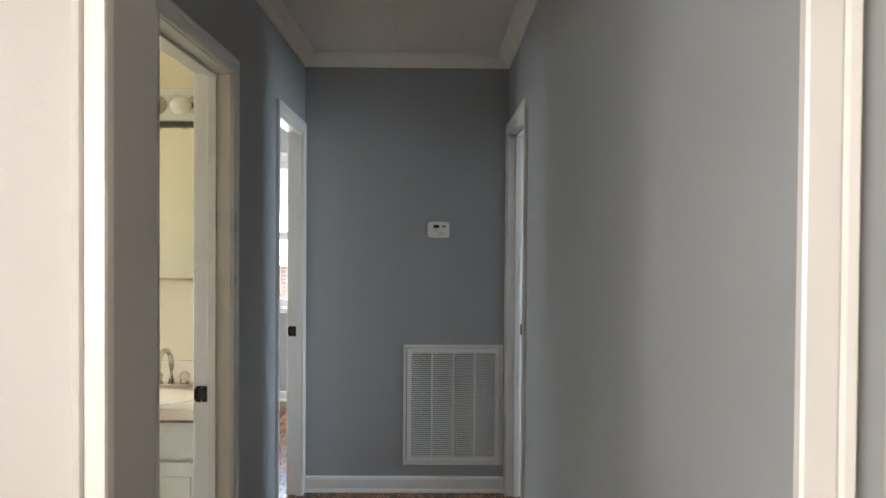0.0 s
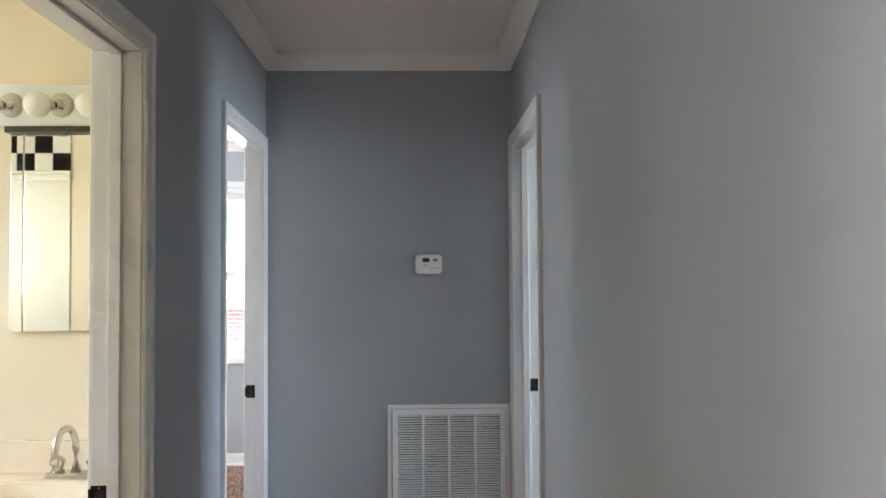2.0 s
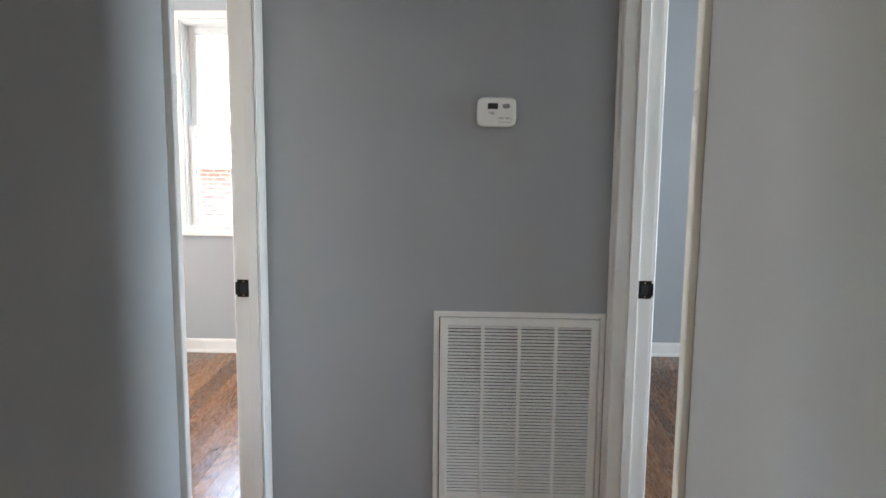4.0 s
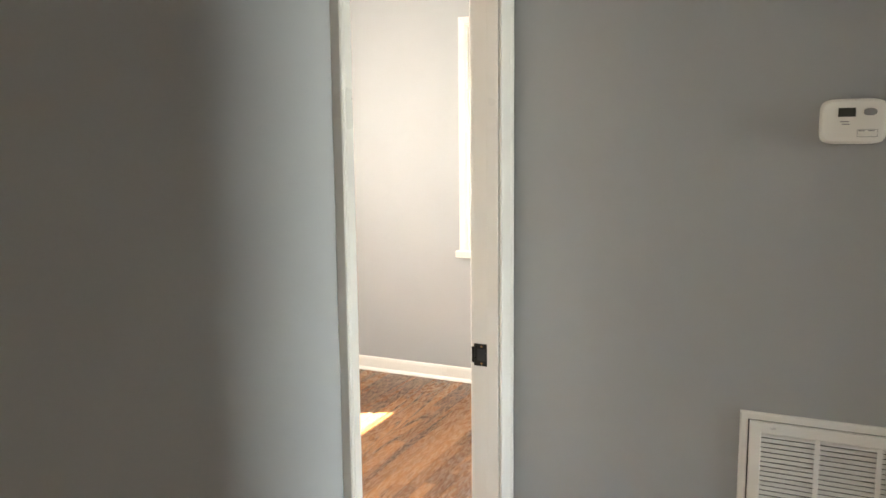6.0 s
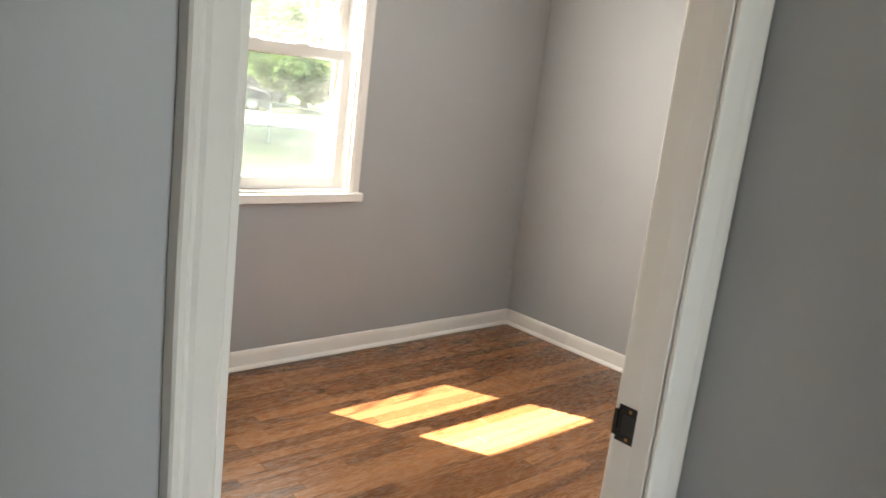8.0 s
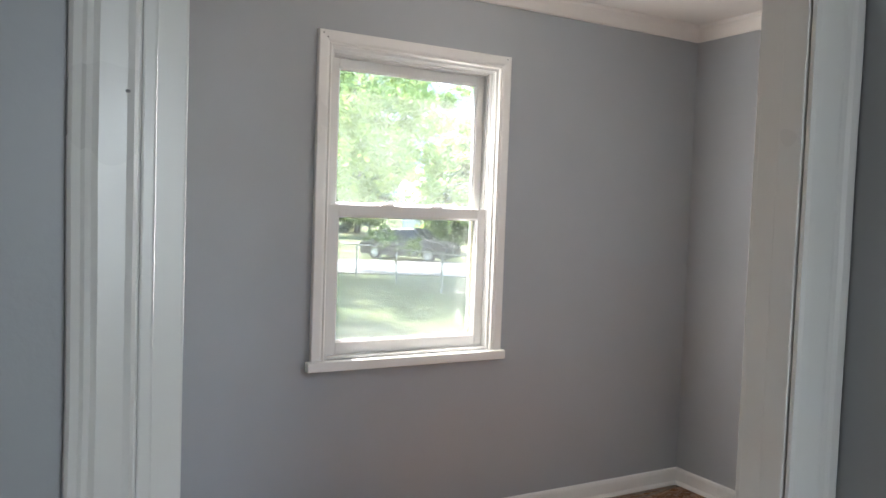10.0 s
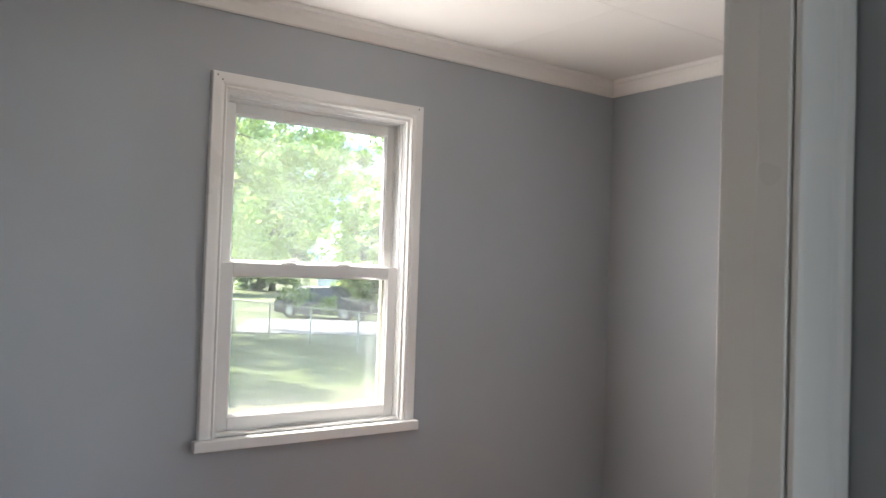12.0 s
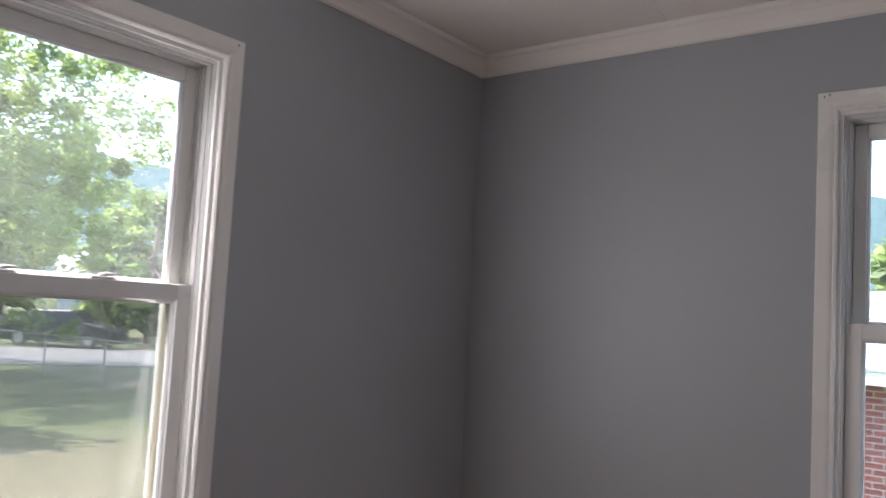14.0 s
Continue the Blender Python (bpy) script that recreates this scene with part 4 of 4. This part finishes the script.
def fence():
    e = empty("chain_link_fence", (-12.0, 15.2, GZ), "galvanized chain-link fence beside the lawn", "fence")
    way = Vector((-6.6, -1.0, 0)).normalized()
    n = 10
    for i in range(n):
        p = way * (i * 2.35)
        part("post", tube(bmesh.new(), [p + Vector((0, 0, -0.1)), p + Vector((0, 0, 1.15))], 0.03, 8), STEEL, e)
    end = way * ((n - 1) * 2.35)
    part("rail", tube(bmesh.new(), [Vector((0, 0, 1.12)), end + Vector((0, 0, 1.12))], 0.022, 8), STEEL, e)
    bm = bmesh.new()
    for i in range(100):
        for s in (-1, 1):
            a = i * 0.2
            b = min(max(a + s * 1.05, 0), (n - 1) * 2.35)
            tube(bm, [way * a + Vector((0, 0, 0.02)), way * b + Vector((0, 0, 1.08))], 0.0035, 3, caps=False)
    tagged(part("mesh", bm, STEEL, e), kind="stuff")


def parked_car():
    body_paint = paint("dark_car_paint", (0.03, 0.032, 0.036), rough=0.25, vary=0.05)
    tint = plain("car_glass", (0.02, 0.022, 0.025), 0.08)
    rubber = plain("rubber", (0.02, 0.02, 0.02), 0.8)
    e = empty("parked_car", (-32.0, 19.7, GZ), "dark grey parked car beside the road", "car")
    e.rotation_euler = (0, 0, radians(35))
    side = [(-2.2, 0.2), (-2.25, 0.75), (-1.9, 0.92), (-1.55, 0.98), (-1.0, 1.45), (0.5, 1.5), (1.1, 1.02), (2.0, 0.88), (2.25, 0.7), (2.2, 0.2)]
    bm = bmesh.new()
    rows = []
    for y, k in ((-0.85, 0.94), (-0.78, 1.0), (0.78, 1.0), (0.85, 0.94)):
        rows.append([bm.verts.new((x, y * (1 if z < 1.0 else 0.82), 0.35 + (z - 0.35) * k)) for x, z in side])
    for a, b in zip(rows, rows[1:]):
        for i in range(len(side)):
            bm.faces.new((a[i], a[(i + 1) % len(side)], b[(i + 1) % len(side)], b[i]))
    bm.faces.new(rows[0])
    bm.faces.new(rows[-1][::-1])
    bmesh.ops.recalc_face_normals(bm, faces=bm.faces)
    part("body", bm, body_paint, e)
    for s in (-1, 1):
        bm = bmesh.new()
        vs = [bm.verts.new((x, s * y, z)) for x, y, z in ((-1.35, 0.80, 1.03), (0.95, 0.80, 1.03), (0.45, 0.705, 1.42), (-0.95, 0.705, 1.40))]
        bm.faces.new(vs)
        f = bmesh.ops.extrude_face_region(bm, geom=bm.faces[:])
        bmesh.ops.translate(bm, vec=(0, s * 0.012, 0), verts=[v for v in f["geom"] if isinstance(v, bmesh.types.BMVert)])
        part("side_window", bm, tint, e)
        for x in (-1.4, 1.4):
            w = part("wheel", tube(bmesh.new(), [(x, s * 0.7, 0.32), (x, s * 0.88, 0.32)], 0.32, 20), rubber, e)
            part("rim", tube(bmesh.new(), [(x, s * 0.86, 0.32), (x, s * 0.89, 0.32)], 0.2, 16), STEEL, w)


def brick_house():
    m, nt, b = mat_base("red_brick")
    tx = nt.nodes.new("ShaderNodeTexCoord")
    mp = nt.nodes.new("ShaderNodeMapping")
    mp.inputs["Rotation"].default_value = (radians(90), 0, 0)
    nt.links.new(tx.outputs["Object"], mp.inputs["Vector"])
    br = nt.nodes.new("ShaderNodeTexBrick")
    br.inputs["Color1"].default_value, br.inputs["Color2"].default_value, br.inputs["Mortar"].default_value = (0.30, 0.085, 0.06, 1), (0.20, 0.05, 0.04, 1), (0.42, 0.38, 0.34, 1)
    br.inputs["Scale"].default_value, br.inputs["Brick Width"].default_value, br.inputs["Row Height"].default_value, br.inputs["Mortar Size"].default_value = 1.0, 0.20, 0.066, 0.006
    nt.links.new(mp.outputs[0], br.inputs["Vector"])
    nt.links.new(br.outputs["Color"], b.inputs["Base Color"])
    bump(nt, b, br.outputs["Fac"], -0.6, 0.008)
    b.inputs["Roughness"].default_value = 0.85
    shingle = paint("pale_grey_shingles", (0.36, 0.37, 0.38), rough=0.85, vary=0.12, grain=30, relief=0.6)
    trim = paint("cream_eave", (0.72, 0.70, 0.62), rough=0.5)
    e = empty("brick_house", (0, 13.0, GZ), "single-storey red brick house with pale grey roof", "house")
    part("wall", boxm(-9, 9, 0, 8.4, -0.2, 1.86), m, e)
    part("soldier_course", boxm(-9.01, 9.01, -0.012, 0.0, 1.66, 1.86), m, e)
    part("eave", boxm(-9.5, 9.5, -0.42, -0.30, 1.86, 2.02, bevel=0.01), trim, e, "cream painted eave board")
    part("soffit", boxm(-9.4, 9.4, -0.30, 0.0, 1.865, 1.89), trim, e)
    bm = bmesh.new()
    n = 22
    rise, run = 0.98, 4.3
    for sgn in (0, 1):
        for i in range(n):
            y0, y1 = -0.44 + run * i / n, -0.44 + run * (i + 1.15) / n
            z0, z1 = 2.02 + rise * i / n + 0.012, 2.02 + rise * (i + 1.15) / n
            if sgn:
                y0, y1 = 8.4 - y0, 8.4 - y1
            vs = [bm.verts.new(p) for p in ((-9.6, y0, z0), (9.6, y0, z0), (9.6, y1, z1), (-9.6, y1, z1), (-9.6, y0, z0 - 0.03), (9.6, y0, z0 - 0.03), (9.6, y1, z1 - 0.03), (-9.6, y1, z1 - 0.03))]
            for q in ((0, 1, 2, 3), (7, 6, 5, 4), (0, 4, 5, 1), (1, 5, 6, 2), (2, 6, 7, 3), (3, 7, 4, 0)):
                bm.faces.new([vs[k] for k in q])
    bmesh.ops.recalc_face_normals(bm, faces=bm.faces)
    part("roof", bm, shingle, e, "pale grey shingle roof in rows")


def distant_house():
    """Low pale house glimpsed past the trees."""
    siding = paint("pale_siding", (0.72, 0.70, 0.66), rough=0.6, vary=0.05)
    roofing = paint("light_metal_roof", (0.55, 0.56, 0.57), rough=0.5, vary=0.06)
    dark = plain("far_window", (0.03, 0.035, 0.04), 0.15)
    e = empty("distant_house", (-56, 36, GZ), "small pale house with light roof, far past the trees", "house")
    e.rotation_euler = (0, 0, radians(60))
    part("wall", boxm(-4.2, 4.2, -3, 3, -0.3, 3.6), siding, e)
    bm = bmesh.new()
    for sg in (-1, 1):
        vs = [bm.verts.new(p) for p in ((-4.6, sg * 3.5, 3.45), (4.6, sg * 3.5, 3.45), (4.6, 0, 5.3), (-4.6, 0, 5.3), (-4.6, sg * 3.5, 3.33), (4.6, sg * 3.5, 3.33), (4.6, 0, 5.18), (-4.6, 0, 5.18))]
        for q in ((0, 1, 2, 3), (7, 6, 5, 4), (0, 4, 5, 1), (1, 5, 6, 2), (2, 6, 7, 3), (3, 7, 4, 0)):
            bm.faces.new([vs[k] for k in q])
    bmesh.ops.recalc_face_normals(bm, faces=bm.faces)
    part("roof", bm, roofing, e)
    for x in (-2.6, 0.4, 2.6):
        w = part("window", boxm(x - 0.5, x + 0.5, -3.06, -3.0, 1.3, 2.6, bevel=0.01), siding, e)
        part("pane", boxm(x - 0.42, x + 0.42, -3.075, -3.061, 1.38, 2.52), dark, w)


distant_house()
part("overhead_cable", tube(bmesh.new(), [(-30 + 2 * k, 24 - 1.35 * k, 9.5 - 0.42 * k + 0.012 * k * k) for k in range(16)], 0.012, 5), plain("black_cable", (0.02, 0.02, 0.02), 0.6))
tagged(bpy.data.objects["overhead_cable"], "thin black overhead service cable", "cable")
fence()
parked_car()
brick_house()

# ---- floor strips ----
def strips(parent, x0, x1, y0, y1, seed, joined=None):
    rng = random.Random(seed)
    w = 0.057
    n = max(1, round((x1 - x0) / w))
    w = (x1 - x0) / n
    for i in range(n):
        y = y0 - rng.random() * 0.9
        while y < y1:
            l = 0.45 + 1.25 * rng.random()
            a, b = max(y, y0), min(y + l, y1)
            y += l
            if b - a < 0.03:
                continue
            bm = joined if joined is not None else bmesh.new()
            dz = -0.0006 * rng.random()
            g = 0.0003
            xa, xb, ya, yb = x0 + i * w + g, x0 + (i + 1) * w - g, a + g, b - g
            c = 0.0006
            low = [bm.verts.new(p) for p in ((xa, ya, -0.017), (xb, ya, -0.017), (xb, yb, -0.017), (xa, yb, -0.017))]
            mid = [bm.verts.new(p) for p in ((xa, ya, dz - c), (xb, ya, dz - c), (xb, yb, dz - c), (xa, yb, dz - c))]
            top = [bm.verts.new(p) for p in ((xa + c, ya + c, dz), (xb - c, ya + c, dz), (xb - c, yb - c, dz), (xa + c, yb - c, dz))]
            for r, q in ((low, mid), (mid, top)):
                for k in range(4):
                    bm.faces.new((r[k], r[(k + 1) % 4], q[(k + 1) % 4], q[k]))
            bm.faces.new(top)
            if joined is None:
                part("plank", bm, OAK, parent)


floor = bpy.data.objects["floor"]
strips(floor, BW, -T, BS, BN, 1)
strips(floor, 0.0, W, 2.4, END, 2)
bm = bmesh.new()
strips(None, 0.0, W, CROSS0, 2.4, 3, bm)
strips(None, W + TR, RE, RS, RN, 4, bm)
strips(None, LX0, LX1, LY0, CROSS0, 5, bm)
strips(None, -T, 0.0, LEFT_D[0], LEFT_D[1], 6, bm)
strips(None, W, W + TR, RIGHT_D[0], RIGHT_D[1], 7, bm)
strips(None, -TB, 0.0, BATH_D[0], BATH_D[1], 8, bm)
tagged(part("planks", bm, OAK, floor), kind="stuff")
